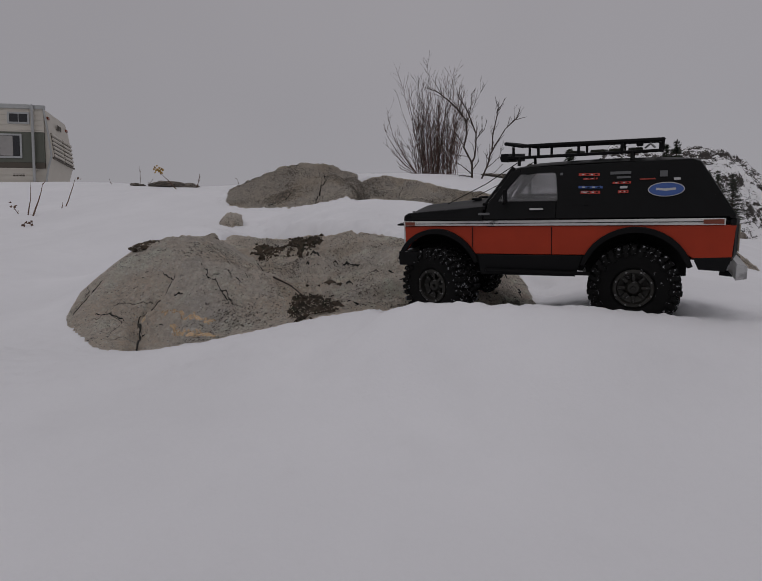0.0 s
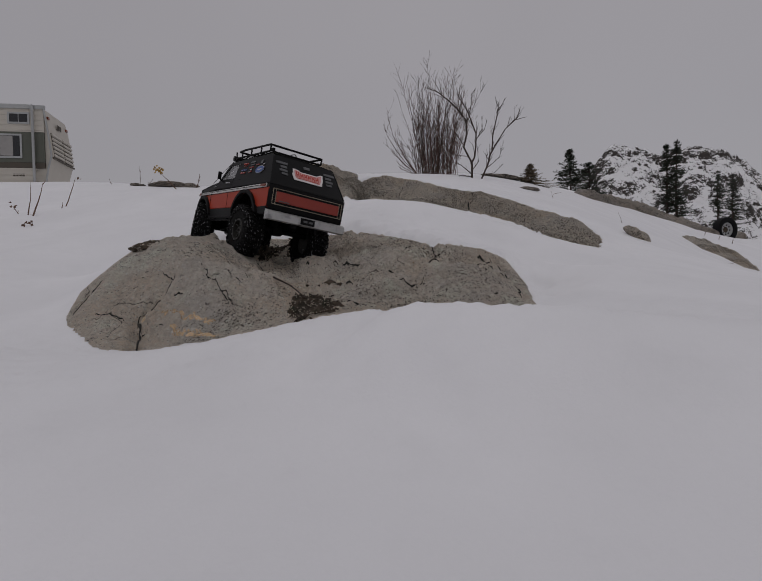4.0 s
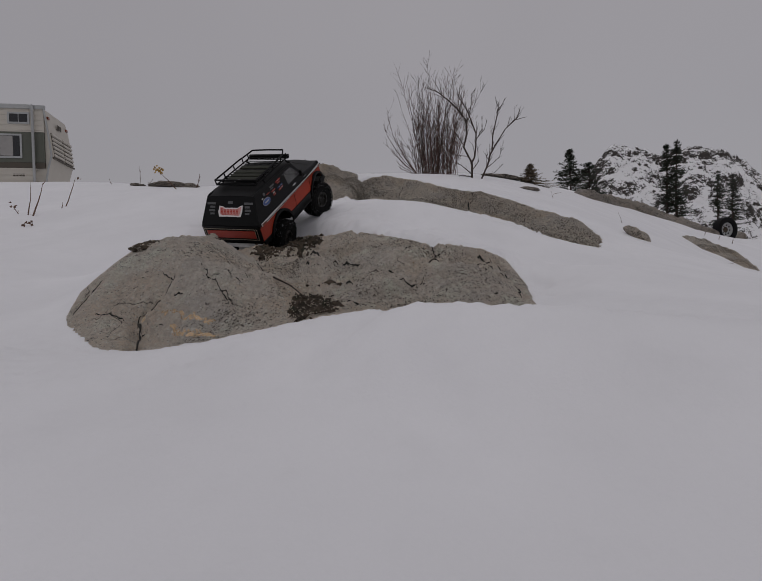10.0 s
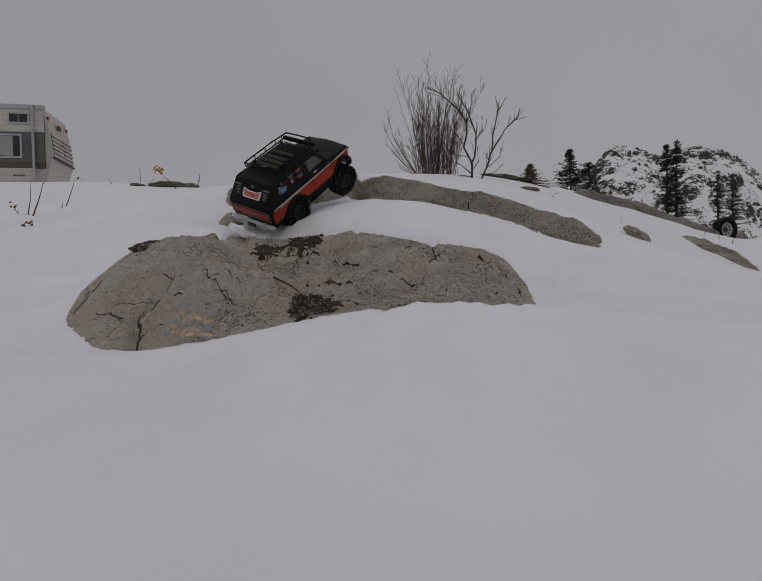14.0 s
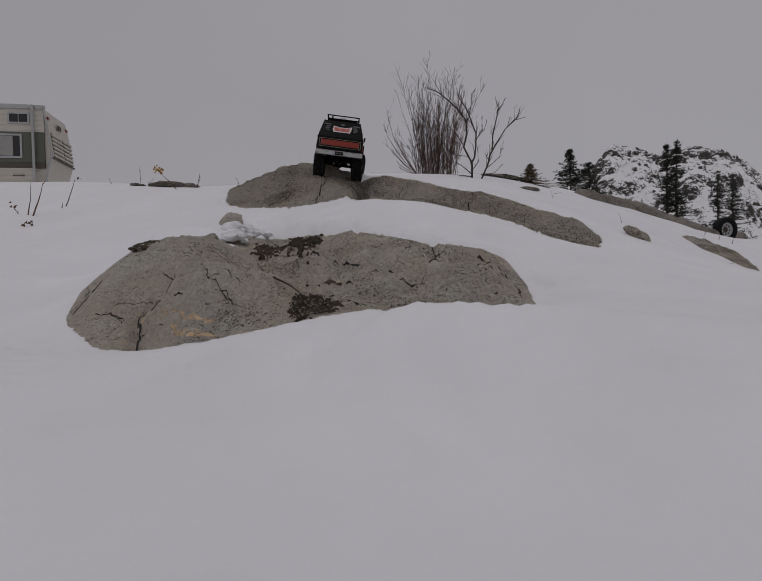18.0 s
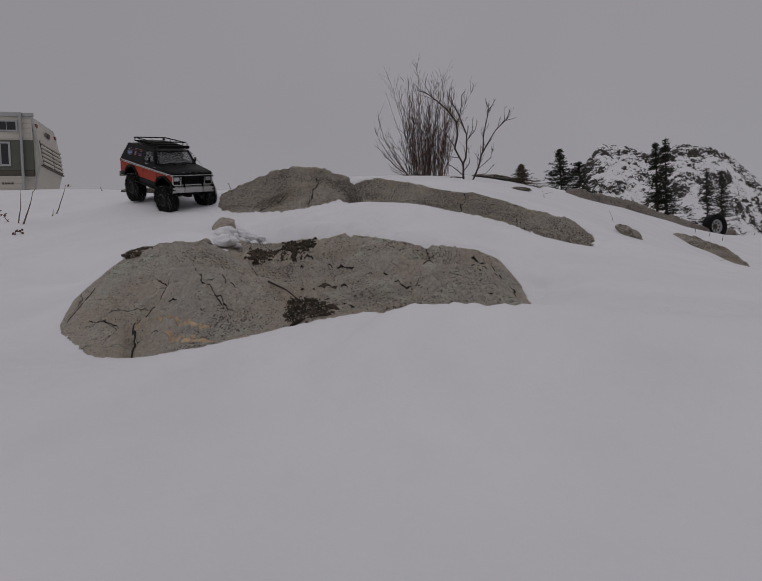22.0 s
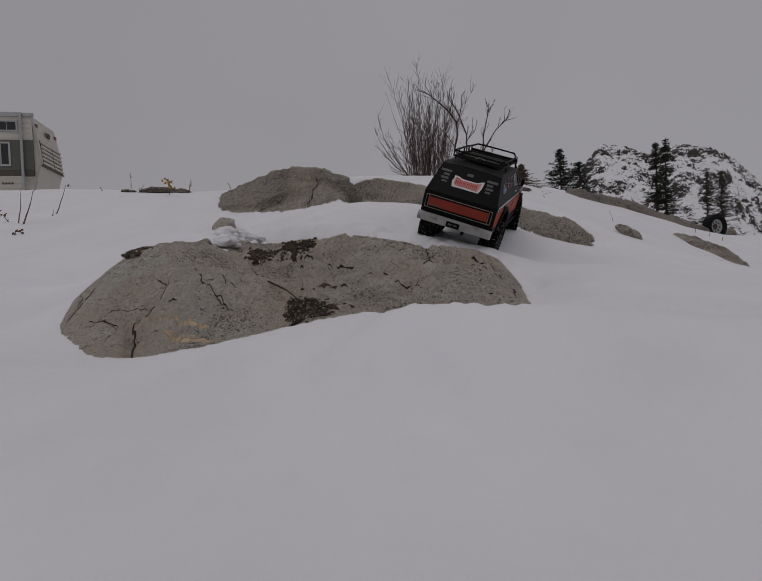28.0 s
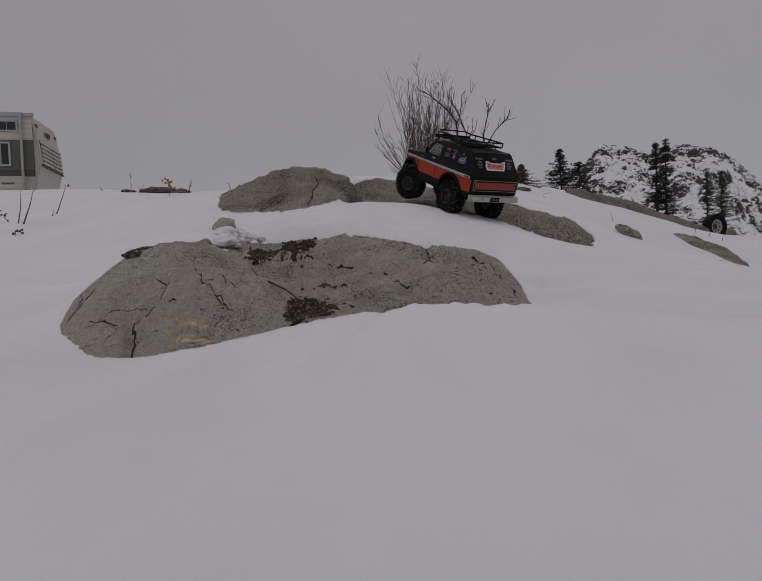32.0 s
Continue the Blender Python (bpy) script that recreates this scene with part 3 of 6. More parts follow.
    # rust streaks: flakes of stained skin strewn along each line
    for (ax, ay), (bx, by), wide, count in stains:
        far = math.hypot(bx - ax, by - ay)
        k = rng.random(count)
        off = rng.normal(0, 0.45 * wide, count) + 0.012 * ripple(k * far + ax, k * 0 + ay, 30, 2)
        fx, fy = ax + k * (bx - ax) - off * (by - ay) / far, ay + k * (by - ay) + off * (bx - ax) / far
        vs, fs = [], []
        for x0, y0, r in zip(fx, fy, rng.uniform(0.0006, 0.0022, count)):
            turn = np.linspace(0, 2 * math.pi, 7)[:-1] + rng.random()
            rr = r * rng.uniform(0.5, 1.4, 6)
            along = np.stack([np.cos(turn) * rr * 1.8, np.sin(turn) * rr * 0.8])
            ex, ey = (bx - ax) / far, (by - ay) / far
            ring = lay(x0 + along[0] * ex - along[1] * ey, y0 + along[0] * ey + along[1] * ex, 0.0009)
            base = len(vs)
            vs += [*ring, *(ring - (0, 0, 0.006))]
            fs += [[base, base + i, base + i + 1] for i in range(1, 5)] + [[base + i, base + 6 + i, base + 6 + (i + 1) % 6, base + (i + 1) % 6] for i in range(6)]
        sheet("rust_streak", np.array(vs), fs, [RUST], smooth=False).parent = rock
    return rock


def boulder(name, at, size, turn, mat, label, seed, flat=0.5, res=4):
    """A loose stone: a lumpy, flat-bottomed block sunk a little in the snow."""
    bm = bmesh.new()
    bmesh.ops.create_icosphere(bm, subdivisions=res, radius=1)
    for v in bm.verts:
        c = v.co
        k = 1 + 0.30 * noise.noise(c * 1.3 + Vector((seed, 0, 0))) + 0.16 * noise.noise(c * 3.1 + Vector((0, seed, 0))) + 0.07 * noise.noise(c * 8 + Vector((0, 0, seed)))
        v.co = Vector((c.x * size[0], c.y * size[1], c.z * size[2])) * k
        v.co.z = max(v.co.z, -flat * size[2])
    z = float(land(at[0], at[1])) if len(at) == 2 else at[2]
    ob = part(name, bm, mat, smooth=50, m=pose(at[0], at[1], z, *turn))
    return tagged(ob, label, "rock")


ground_sheet()
def chain(points, wide, deep):
    return [(a, b, wide, deep) for a, b in zip(points, points[1:])]


outcrop("granite_dome", DOME_PLAN, GRANITE, "pale weathered granite dome with dark cracks, half buried in snow", 0.0032, relief=0.016, grooves=[
    *chain([(-0.448, 1.00), (-0.455, 1.06), (-0.473, 1.117), (-0.489, 1.145), (-0.469, 1.169), (-0.450, 1.188)], 0.0095, 0.026), *chain([(-0.450, 1.188), (-0.439, 1.215), (-0.441, 1.235)], 0.0045, 0.012),
    *chain([(-0.40, 1.286), (-0.356, 1.197), (-0.307, 1.160), (-0.281, 1.139)], 0.0026, 0.012), *chain([(-0.331, 1.245), (-0.311, 1.205), (-0.287, 1.188)], 0.0034, 0.014),
    *chain([(-0.573, 1.154), (-0.509, 1.138)], 0.0022, 0.008), *chain([(-0.471, 1.126), (-0.423, 1.114)], 0.0018, 0.007), *chain([(-0.623, 1.162), (-0.614, 1.216), (-0.579, 1.265)], 0.0035, 0.012),
    *chain([(-0.338, 1.172), (-0.311, 1.159), (-0.295, 1.151), (-0.285, 1.138)], 0.0024, 0.010),
    *chain([(-0.39, 1.468), (-0.36, 1.398), (-0.276, 1.221), (-0.234, 1.211), (-0.181, 1.166), (-0.162, 1.119)], 0.0060, 0.030), *chain([(-0.422, 1.175), (-0.405, 1.177)], 0.0045, 0.010), *chain([(-0.318, 1.144), (-0.301, 1.140)], 0.0045, 0.010), *chain([(-0.466, 1.234), (-0.441, 1.223)], 0.003, 0.008)],
    stains=[*chain([(-0.438, 1.155), (-0.365, 1.122), (-0.315, 1.098)], 0.0050, 42), *chain([(-0.405, 1.101), (-0.350, 1.073), (-0.303, 1.045)], 0.0090, 75), *chain([(-0.34, 1.085), (-0.325, 1.050)], 0.0050, 22), *chain([(-0.497, 1.152), (-0.472, 1.138)], 0.0090, 9)])
slab_rng = random.Random(12)
creases = []
for _ in range(46):
    cx, cy, far = slab_rng.uniform(-0.25, 0.28), slab_rng.uniform(1.13, 1.95), slab_rng.uniform(0.015, 0.07)
    if cy < 1.72 - 0.5 * cx:
        bend = slab_rng.uniform(-0.25, 0.35)
        creases += chain([(cx, cy), (cx + 0.5 * far, cy + bend * far), (cx + far, cy + 0.4 * bend * far)], slab_rng.uniform(0.0016, 0.0042), slab_rng.uniform(0.006, 0.014))
outcrop("granite_slab", SLAB_PLAN, GRANITE_PITTED, "broad pale granite slab sloping out of the snow", 0.0042, relief=0.030, ledge=0.8, grooves=[
    *chain([(-0.313, 1.765), (-0.237, 1.82), (-0.174, 1.794), (-0.106, 1.735), (-0.083, 1.674)], 0.0090, 0.034), *chain([(0.03, 1.476), (0.054, 1.387), (0.084, 1.352), (0.125, 1.389)], 0.0055, 0.022),
    *chain([(-0.079, 1.344), (-0.043, 1.342), (-0.006, 1.34), (0.035, 1.33)], 0.0050, 0.018), *chain([(0.121, 1.92), (0.146, 1.679), (0.152, 1.524)], 0.0060, 0.024),
    # second chain: the shade line beside the snow, drawn as a crack
    *chain([(0.148, 1.45), (0.165, 1.415), (0.178, 1.37)], 0.0095, 0.026), *chain([(0.15, 1.719), (0.197, 1.614), (0.269, 1.634), (0.311, 1.595), (0.333, 1.55), (0.336, 1.46), (0.292, 1.189)], 0.0060, 0.022),
    *chain([(-0.045, 1.223), (-0.012, 1.213)], 0.0050, 0.014), *chain([(0.071, 1.248), (0.093, 1.223)], 0.0060, 0.014), *chain([(-0.094, 1.232), (-0.069, 1.208)], 0.0045, 0.010),
    *chain([(-0.355, 2.036), (-0.405, 2.167)], 0.008, 0.02), *chain([(-0.327, 1.52), (-0.30, 1.48), (-0.27, 1.33)], 0.0045, 0.012), *creases],
    stains=[*chain([(0.10, 1.60), (0.15, 1.50)], 0.012, 14), *chain([(0.05, 1.40), (0.10, 1.30)], 0.012, 12)])
outcrop("granite_boulder", BOULDER_PLAN, GRANITE_DARK, "rounded grey granite boulder on the snowy rise", 0.006, 0.01, 0.030, grooves=[*chain([(-0.30, 2.62), (-0.26, 2.85), (-0.30, 3.1)], 0.009, 0.018), *chain([(-0.52, 2.7), (-0.40, 2.8)], 0.007, 0.012)])
outcrop("granite_ridge", BAND_PLAN, GRANITE_DARK, "long low ridge of broken granite above the snow ledge", 0.006, 0.008, 0.042, grooves=[*chain([(0.36, 2.42), (0.40, 2.60), (0.46, 2.80)], 0.009, 0.02), *chain([(0.60, 2.26), (0.64, 2.5), (0.66, 2.68)], 0.008, 0.02),
    *chain([(-0.09, 2.66), (-0.07, 2.80), (-0.09, 3.05)], 0.016, 0.035), *chain([(0.20, 2.55), (0.42, 2.52), (0.62, 2.40), (0.84, 2.30)], 0.008, 0.02), *chain([(0.05, 2.68), (0.12, 2.9)], 0.008, 0.02)])
outcrop("rock_shelf", [(2.60, 7.74), (3.38, 8.85), (4.09, 9.45), (4.66, 9.65), (5.26, 9.85), (5.57, 10.05), (5.14, 9.35), (4.32, 8.65), (3.57, 8.25), (2.65, 7.25)], FAR_ROCK, "long grey rock shelf bare of snow along the ridge", 0.03, 0.05, 0.065)
outcrop("rock_shelf", [(3.46, 6.60), (3.75, 6.75), (3.95, 6.40), (3.55, 5.50), (3.30, 5.02), (3.0, 4.72), (3.15, 5.60)], GRANITE_DARK, "narrow grey rock shelf on the snowy slope", 0.02, 0.03, 0.05)


# ---- the radio-controlled truck: x forward, y to its left, z up ----
AXLE_F, AXLE_R, TRACK, HUB, TYRE_R = 0.168, -0.149, 0.097, 0.042, 0.0665


def flank(x, z):
    """Outer y of the left side: upright below the stripe, leaning in above it, drawn in at the nose."""
    y = 0.113 - 0.27 * max(0.0, z - 0.140) - 0.05 * max(0.0, 0.100 - z)
    return y - 0.012 * max(0.0, (x - 0.10) / 0.13) ** 2 - 0.002 * max(0.0, (-x - 0.2) / 0.08)


def arc(cx, cz, r, a0, a1, n):
    return [(cx + r * math.cos(radians(a0 + (a1 - a0) * i / n)), cz + r * math.sin(radians(a0 + (a1 - a0) * i / n))) for i in range(n + 1)]


def mirrored(bm):
    for v in bm.verts:
        v.co.y = -v.co.y
    return bm


def both_sides(name, make, mat, parent, label="", smooth=0.0):
    """The same part on the left and, mirrored, on the right."""
    return part(name, make(bmesh.new()), mat, parent, label, smooth), part(name, mirrored(make(bmesh.new())), mat, parent, label, smooth)


def decal(bm, x0, x1, z0, z1, lift=0.0012, slant=0.0):
    """A thin sticker on the left flank."""
    return prism(bm, [(x0, z0), (x1, z0 + slant), (x1 + 0.0, z1 + slant), (x0, z1)], lambda x, z: flank(x, z) + lift, 0.001)


def oval(cx, cz, a, b, n=28):
    return [(cx + a * math.cos(k * math.tau / n), cz + b * math.sin(k * math.tau / n)) for k in range(n)]


def hatch_x(z):
    """x of the sloping rear hatch at a height."""
    return -0.283 + 0.050 * (z - 0.142) / 0.083


def on_hatch(bm, outline, lift, thick=0.0012):
    """A plate on the rear hatch; outline of (y, z)."""
    a = [bm.verts.new((hatch_x(z) - lift, y, z + lift * 0.6)) for y, z in outline]
    b = [bm.verts.new((hatch_x(z) - lift + thick, y, z + (lift - thick) * 0.6)) for y, z in outline]
    bm.faces.new(a)
    bm.faces.new(b[::-1])
    for i in range(len(a)):
        j = (i + 1) % len(a)
        bm.faces.new((a[i], b[i], b[j], a[j]))
    return bm


def make_wheel():
    """One wheel about its own hub, outer face to +y."""
    w = new("wheel")
    bm = bmesh.new()
    turned(bm, [(-0.019, 0.028), (-0.024, 0.033), (-0.0262, 0.046), (-0.024, 0.057), (-0.019, 0.0612), (0.019, 0.0612), (0.024, 0.057), (0.0262, 0.046), (0.024, 0.033), (0.019, 0.028), (-0.019, 0.028)], 44)
    part("tyre", bm, RUBBER, w, "thick black sidewall of an off-road tyre", smooth=35)
    bm, rng, n = bmesh.new(), random.Random(4), 34
    for k in range(n):
        a = k * math.tau / n
        for row, (w0, w1, off) in enumerate(((-0.0250, -0.0085, 0.0), (0.0085, 0.0250, 0.5), (-0.0075, -0.0005, 0.25), (0.0005, 0.0075, 0.75))):
            aa = a + off * math.tau / n
            mid = 0.5 * (w0 + w1)
            m = Matrix.Rotation(-aa, 4, "Y") @ Matrix.Translation((0.0630 + rng.uniform(-0.0006, 0.0006), mid, 0)) @ Matrix.Rotation(radians(rng.uniform(-16, 16)), 4, "X")
            made = bmesh.ops.create_cube(bm, size=1)["verts"]
            bmesh.ops.scale(bm, vec=(0.0078, (w1 - w0), 0.0072 if row < 2 else 0.0056), verts=made)
            bmesh.ops.transform(bm, matrix=m, verts=made)
        for side in (-1, 1):
            long = 0.0125 if k % 2 else 0.0085
            m = Matrix.Rotation(-a - side * 0.06, 4, "Y") @ Matrix.Translation((0.0612 - long / 2, side * 0.0252, 0)) @ Matrix.Rotation(radians(-16 * side), 4, "Z")
            made = bmesh.ops.create_cube(bm, size=1)["verts"]
            bmesh.ops.scale(bm, vec=(long, 0.004, 0.0062), verts=made)
            bmesh.ops.transform(bm, matrix=m, verts=made)
    tagged(part("tread", bm, TREAD, w, "chunky tread lugs flecked with snow"), kind="stuff")
    bm = bmesh.new()
    turned(bm, [(-0.018, 0.0), (-0.018, 0.027), (-0.02, 0.0295), (0.0235, 0.0295), (0.0250, 0.028), (0.0245, 0.0245), (0.015, 0.0225), (0.0105, 0.014), (0.015, 0.0115), (0.0185, 0.008), (0.0185, 0.0)], 36)
    part("rim", bm, RIM, w, "dark bronze beadlock rim", smooth=35)
    for k in range(8):
        a = k * math.tau / 8
        bm = bmesh.new()
        box(bm, (0.0182, 0.0150, 0), (0.013, 0.005, 0.0052), 0.0012)
        part("spoke", bm, RIM, w, m=Matrix.Rotation(a, 4, "Y"))
    for k in range(8):
        a = (k + 0.5) * math.tau / 8
        bm = bmesh.new()
        turned(bm, [(0.0245, 0.0), (0.0265, 0.0), (0.0265, 0.0014), (0.0245, 0.0014)], 6)
        part("bolt", bm, STEEL, w, m=Matrix.Translation((0.0270 * math.cos(a), 0, 0.0270 * math.sin(a))))
    bm = bmesh.new()
    turned(bm, [(0.018, 0.0), (0.023, 0.0), (0.023, 0.003), (0.018, 0.0035)], 6)
    part("wheel_nut", bm, RIM, w)
    return w


def make_truck():
    t = thing("model_truck", "black and orange-red radio-controlled off-road truck with a roof rack", "toy truck")
    body = part("body", tub(bmesh.new()), PLASTIC, t, "black inner shell and floor", 30)
    # lower flanks
    lo, top, bot = 0.088, 0.1335, 0.053
    arch_f = arc(AXLE_F, 0.050, 0.073, 0, 180, 14)
    arch_r = arc(AXLE_R, 0.050, 0.075, 0, 180, 14)

    def above(points, z):
        return [(x, max(zz, z)) for x, zz in points]
    front = [(0.228, top), (0.228, 0.088)] + [p for p in arch_f if p[1] > lo + 0.002 and p[0] < 0.2235] + [(0.0975, lo), (-0.0765, lo)] + [p for p in arch_r if p[1] > lo + 0.004] + [(-0.227, 0.085), (-0.277, 0.085), (-0.280, top)]
    both_sides("side_panel", lambda bm: prism(bm, front, flank, 0.004, 0.001), RED, t, "orange-red lower side panel", 30)
    rocker = [(0.095, lo - 0.001), (0.090, bot), (-0.063, bot), (-0.0755, lo - 0.001)]
    both_sides("rocker_panel", lambda bm: prism(bm, rocker, lambda x, z: flank(x, z) + 0.001, 0.006, 0.001), BLACK, t, "black lower sill")
    rear_sill = [(-0.2275, 0.0855), (-0.235, 0.068), (-0.270, 0.066), (-0.277, 0.0872)]
    both_sides("rear_valance", lambda bm: prism(bm, rear_sill, lambda x, z: flank(x, z) + 0.001, 0.006, 0.001), BLACK, t)
    trim = [(0.229, 0.1345), (0.229, 0.1425), (-0.266, 0.1435), (-0.266, 0.1340)]
    both_sides("side_trim", lambda bm: prism(bm, trim, lambda x, z: flank(x, z) + 0.0022, 0.0025, 0.0006), WHITE, t, "worn white and chrome side stripe")
    both_sides("trim_inlay", lambda bm: prism(bm, [(0.205, 0.1379), (0.205, 0.1389), (-0.240, 0.1396), (-0.240, 0.1384)], lambda x, z: flank(x, z) + 0.0028, 0.001), PLASTIC, t)
    both_sides("front_marker_lamp", lambda bm: prism(bm, [(0.226, 0.1355), (0.226, 0.1415), (0.207, 0.1415), (0.207, 0.1355)], lambda x, z: flank(x, z) + 0.0034, 0.0015), AMBER, t, "amber side marker")
    both_sides("rear_marker_lamp", lambda bm: prism(bm, [(-0.238, 0.1360), (-0.238, 0.1420), (-0.264, 0.1425), (-0.264, 0.1355)], lambda x, z: flank(x, z) + 0.0034, 0.0015), AMBER, t, "dark red side marker")
    # inner wheel wells behind the arches
    for cx in (AXLE_F, AXLE_R):
        for s in (1, -1):
            bm = bmesh.new()
            box(bm, (cx, s * 0.046, 0.092), (0.150, 0.003, 0.092), 0.001)
            box(bm, (cx, s * 0.073, 0.1365), (0.150, 0.056, 0.003), 0.001)
            part("wheel_well", bm, PLASTIC, t)
    # wheel-arch flares
    for cx, r, a0, a1 in ((AXLE_F, 0.073, 22, 158), (AXLE_R, 0.075, 20, 160)):
        both_sides("wheel_arch_flare", lambda bm: prism(bm, arc(cx, 0.050, r + 0.007, a0 - 4, a1 + 4, 16) + arc(cx, 0.050, r - 0.001, a1 + 4, a0 - 4, 16), lambda x, z: flank(x, z) + 0.006, 0.012, 0.0015), PLASTIC, t, smooth=30)
    # door seams
    for x, foot in ((0.103, 0.099), (-0.026, lo)):
        both_sides("door_seam", lambda bm: prism(bm, [(x, foot), (x - 0.0012, foot), (x - 0.0012, 0.133), (x, 0.133)], lambda x, z: flank(x, z) + 0.0006, 0.001), PLASTIC, t)
    # black upper flanks with the door window cut out as pillars and panels
    win = [(0.064, 0.173), (0.026, 0.2155), (-0.027, 0.2175), (-0.031, 0.214), (-0.035, 0.176), (-0.032, 0.173)]
    pillar = [(0.085, 0.1455), (0.078, 0.168), (0.040, 0.222), (0.026, 0.226), (0.026, 0.2155), (0.064, 0.173), (-0.032, 0.173), (-0.032, 0.1455)]
    both_sides("door_upper", lambda bm: prism(bm, pillar, flank, 0.004, 0.0008), BLACK, t, "black door top and pillar")
    quarter = [(-0.0322, 0.1455), (-0.0322, 0.173), (-0.035, 0.176), (-0.031, 0.214), (-0.027, 0.2175), (0.0258, 0.2155), (0.0258, 0.226), (-0.221, 0.2285), (-0.232, 0.224), (-0.2775, 0.150), (-0.279, 0.1455)]
    both_sides("quarter_panel", lambda bm: prism(bm, quarter, flank, 0.004, 0.0008), BLACK, t, "matt black rear side panel")
    both_sides("door_window", lambda bm: prism(bm, [(0.063, 0.1735), (0.0255, 0.215), (-0.0272, 0.217), (-0.0305, 0.2138), (-0.0345, 0.1762), (-0.0318, 0.1735)], lambda x, z: flank(x, z) - 0.0018, 0.001), GLASS, t, "smoky clear door window")
    wing = [(0.231, 0.1438), (0.230, 0.152), (0.222, 0.1565), (0.086, 0.1665), (0.0855, 0.1438)]
    both_sides("front_wing", lambda bm: prism(bm, wing, flank, 0.004, 0.0012), BLACK, t, "black front wing top", 30)
    both_sides("door_handle", lambda bm: prism(bm, [(0.0085, 0.1597), (0.0085, 0.1623), (-0.0125, 0.1620), (-0.0125, 0.1594)], lambda x, z: flank(x, z) + 0.004, 0.005, 0.0005), PALE, t, "chrome door handle")
    # bonnet, a shallow bulge along its middle
    bm = bmesh.new()
    rings = []
    for i in range(9):
        x = 0.231 - 0.149 * i / 8
        zb = 0.1545 + 0.0125 * (i / 8) - (0.006 if i == 0 else 0)
        top_line = []
        for j in range(13):
            y = -0.1 + 0.2 * j / 12
            y *= (flank(x, 0.155) - 0.003) / 0.1
            h = 0.0045 * (1 - (abs(y) / 0.1) ** 2.5) + 0.003 * math.exp(-(y / 0.035) ** 4)
            top_line.append((x + (0.002 * (1 - (y / 0.1) ** 2)), y, zb + h))
        rings.append(top_line + [(x, p[1], zb - 0.006) for p in top_line[::-1]])
    hood = part("bonnet", loft(bm, rings), BLACK, t, "black bonnet with a low centre bulge", 40)
    for dy in (-0.03, 0.02):
        bm = bmesh.new()
        box(bm, (0.118, dy, 0.1735), (0.018, 0.008, 0.004), 0.001)
        part("bonnet_pin", bm, PLASTIC, hood)
    for k in range(4):
        bm = bmesh.new()
        box(bm, (0.2315, 0.045 - 0.03 * k, 0.1545), (0.004, 0.005, 0.0035), 0.0008)
        part("nose_letter", bm, STEEL, hood)
    # windscreen, wipers, cowl
    bm = bmesh.new()
    loft(bm, [[(0.082, -0.094, 0.169), (0.082, 0.094, 0.169), (0.081, 0.094, 0.168), (0.081, -0.094, 0.168)], [(0.0615, -0.0905, 0.196), (0.0615, 0.0905, 0.196), (0.0605, 0.0905, 0.195), (0.0605, -0.0905, 0.195)], [(0.036, -0.083, 0.2245), (0.036, 0.083, 0.2245), (0.035, 0.083, 0.2235), (0.035, -0.083, 0.2235)]])
    part("windscreen", bm, GLASS, t, "smoky clear windscreen", 60)
    for s in (-1, 1):
        bm = bmesh.new()
        tube(bm, [(0.0835, s * 0.090, 0.169), (0.038, s * 0.0815, 0.2275)], 0.004, 6)
        part("screen_pillar", bm, BLACK, t)
        bm = bmesh.new()
        tube(bm, [(0.090, -0.045 + s * 0.03, 0.172), (0.086, -0.015 + s * 0.03, 0.178), (0.080, 0.022 + s * 0.03, 0.182)], 0.0014, 5)
        part("wiper", bm, STEEL, t, "thin silver wiper")
    bm = bmesh.new()
    box(bm, (0.083, 0, 0.1685), (0.012, 0.19, 0.006), 0.002)
    part("cowl", bm, PLASTIC, t)
    # roof
    bm = bmesh.new()
    rings = []
    for i in range(9):
        x = 0.046 - 0.279 * i / 8
        w = 0.0875 - (0.004 if i in (0, 8) else 0)
        h = 0.2275 + 0.006 * math.sin(math.pi * i / 8) ** 0.5
        if i == 0:
            h -= 0.002
        prof = [(w * math.sin(a), h + 0.0045 * math.cos(a) - 0.0045) for a in [radians(-90 + 15 * k) for k in range(13)]]
        rings.append([(x, y, z) for y, z in prof] + [(x, y * 0.96, 0.2225) for y, z in prof[::-1]])
    part("roof", loft(bm, rings), BLACK, t, "matt black roof", 40)
    # rear hatch and tail
    bm = bmesh.new()
    loft(bm, [[(hatch_x(z) + dx, y, z) for y, dx in ((-w, 0.004), (-w + 0.008, 0), (w - 0.008, 0), (w, 0.004), (w, 0.010), (-w, 0.010))] for z, w in ((0.1435, 0.110), (0.17, 0.1035), (0.20, 0.0955), (0.2245, 0.0885))])
    part("rear_hatch", bm, BLACK, t, "matt black sloping hatch", 30)
    bm = bmesh.new()
    loft(bm, [[(x + dx, y, z) for y, dx in ((-w, 0.005), (-w + 0.01, 0), (w - 0.01, 0), (w, 0.005), (w, 0.012), (-w, 0.012))] for x, z, w in ((-0.279, 0.080, 0.107), (-0.2835, 0.090, 0.110), (-0.2845, 0.142, 0.1108))])
    tail = part("tailgate", bm, BLACK, t, "black tailgate", 30)
    bm = bmesh.new()
    box(bm, (-0.2852, 0, 0.1135), (0.003, 0.182, 0.026), 0.001)
    part("tail_panel", bm, RED_DARK, tail, "dark red tail panel")
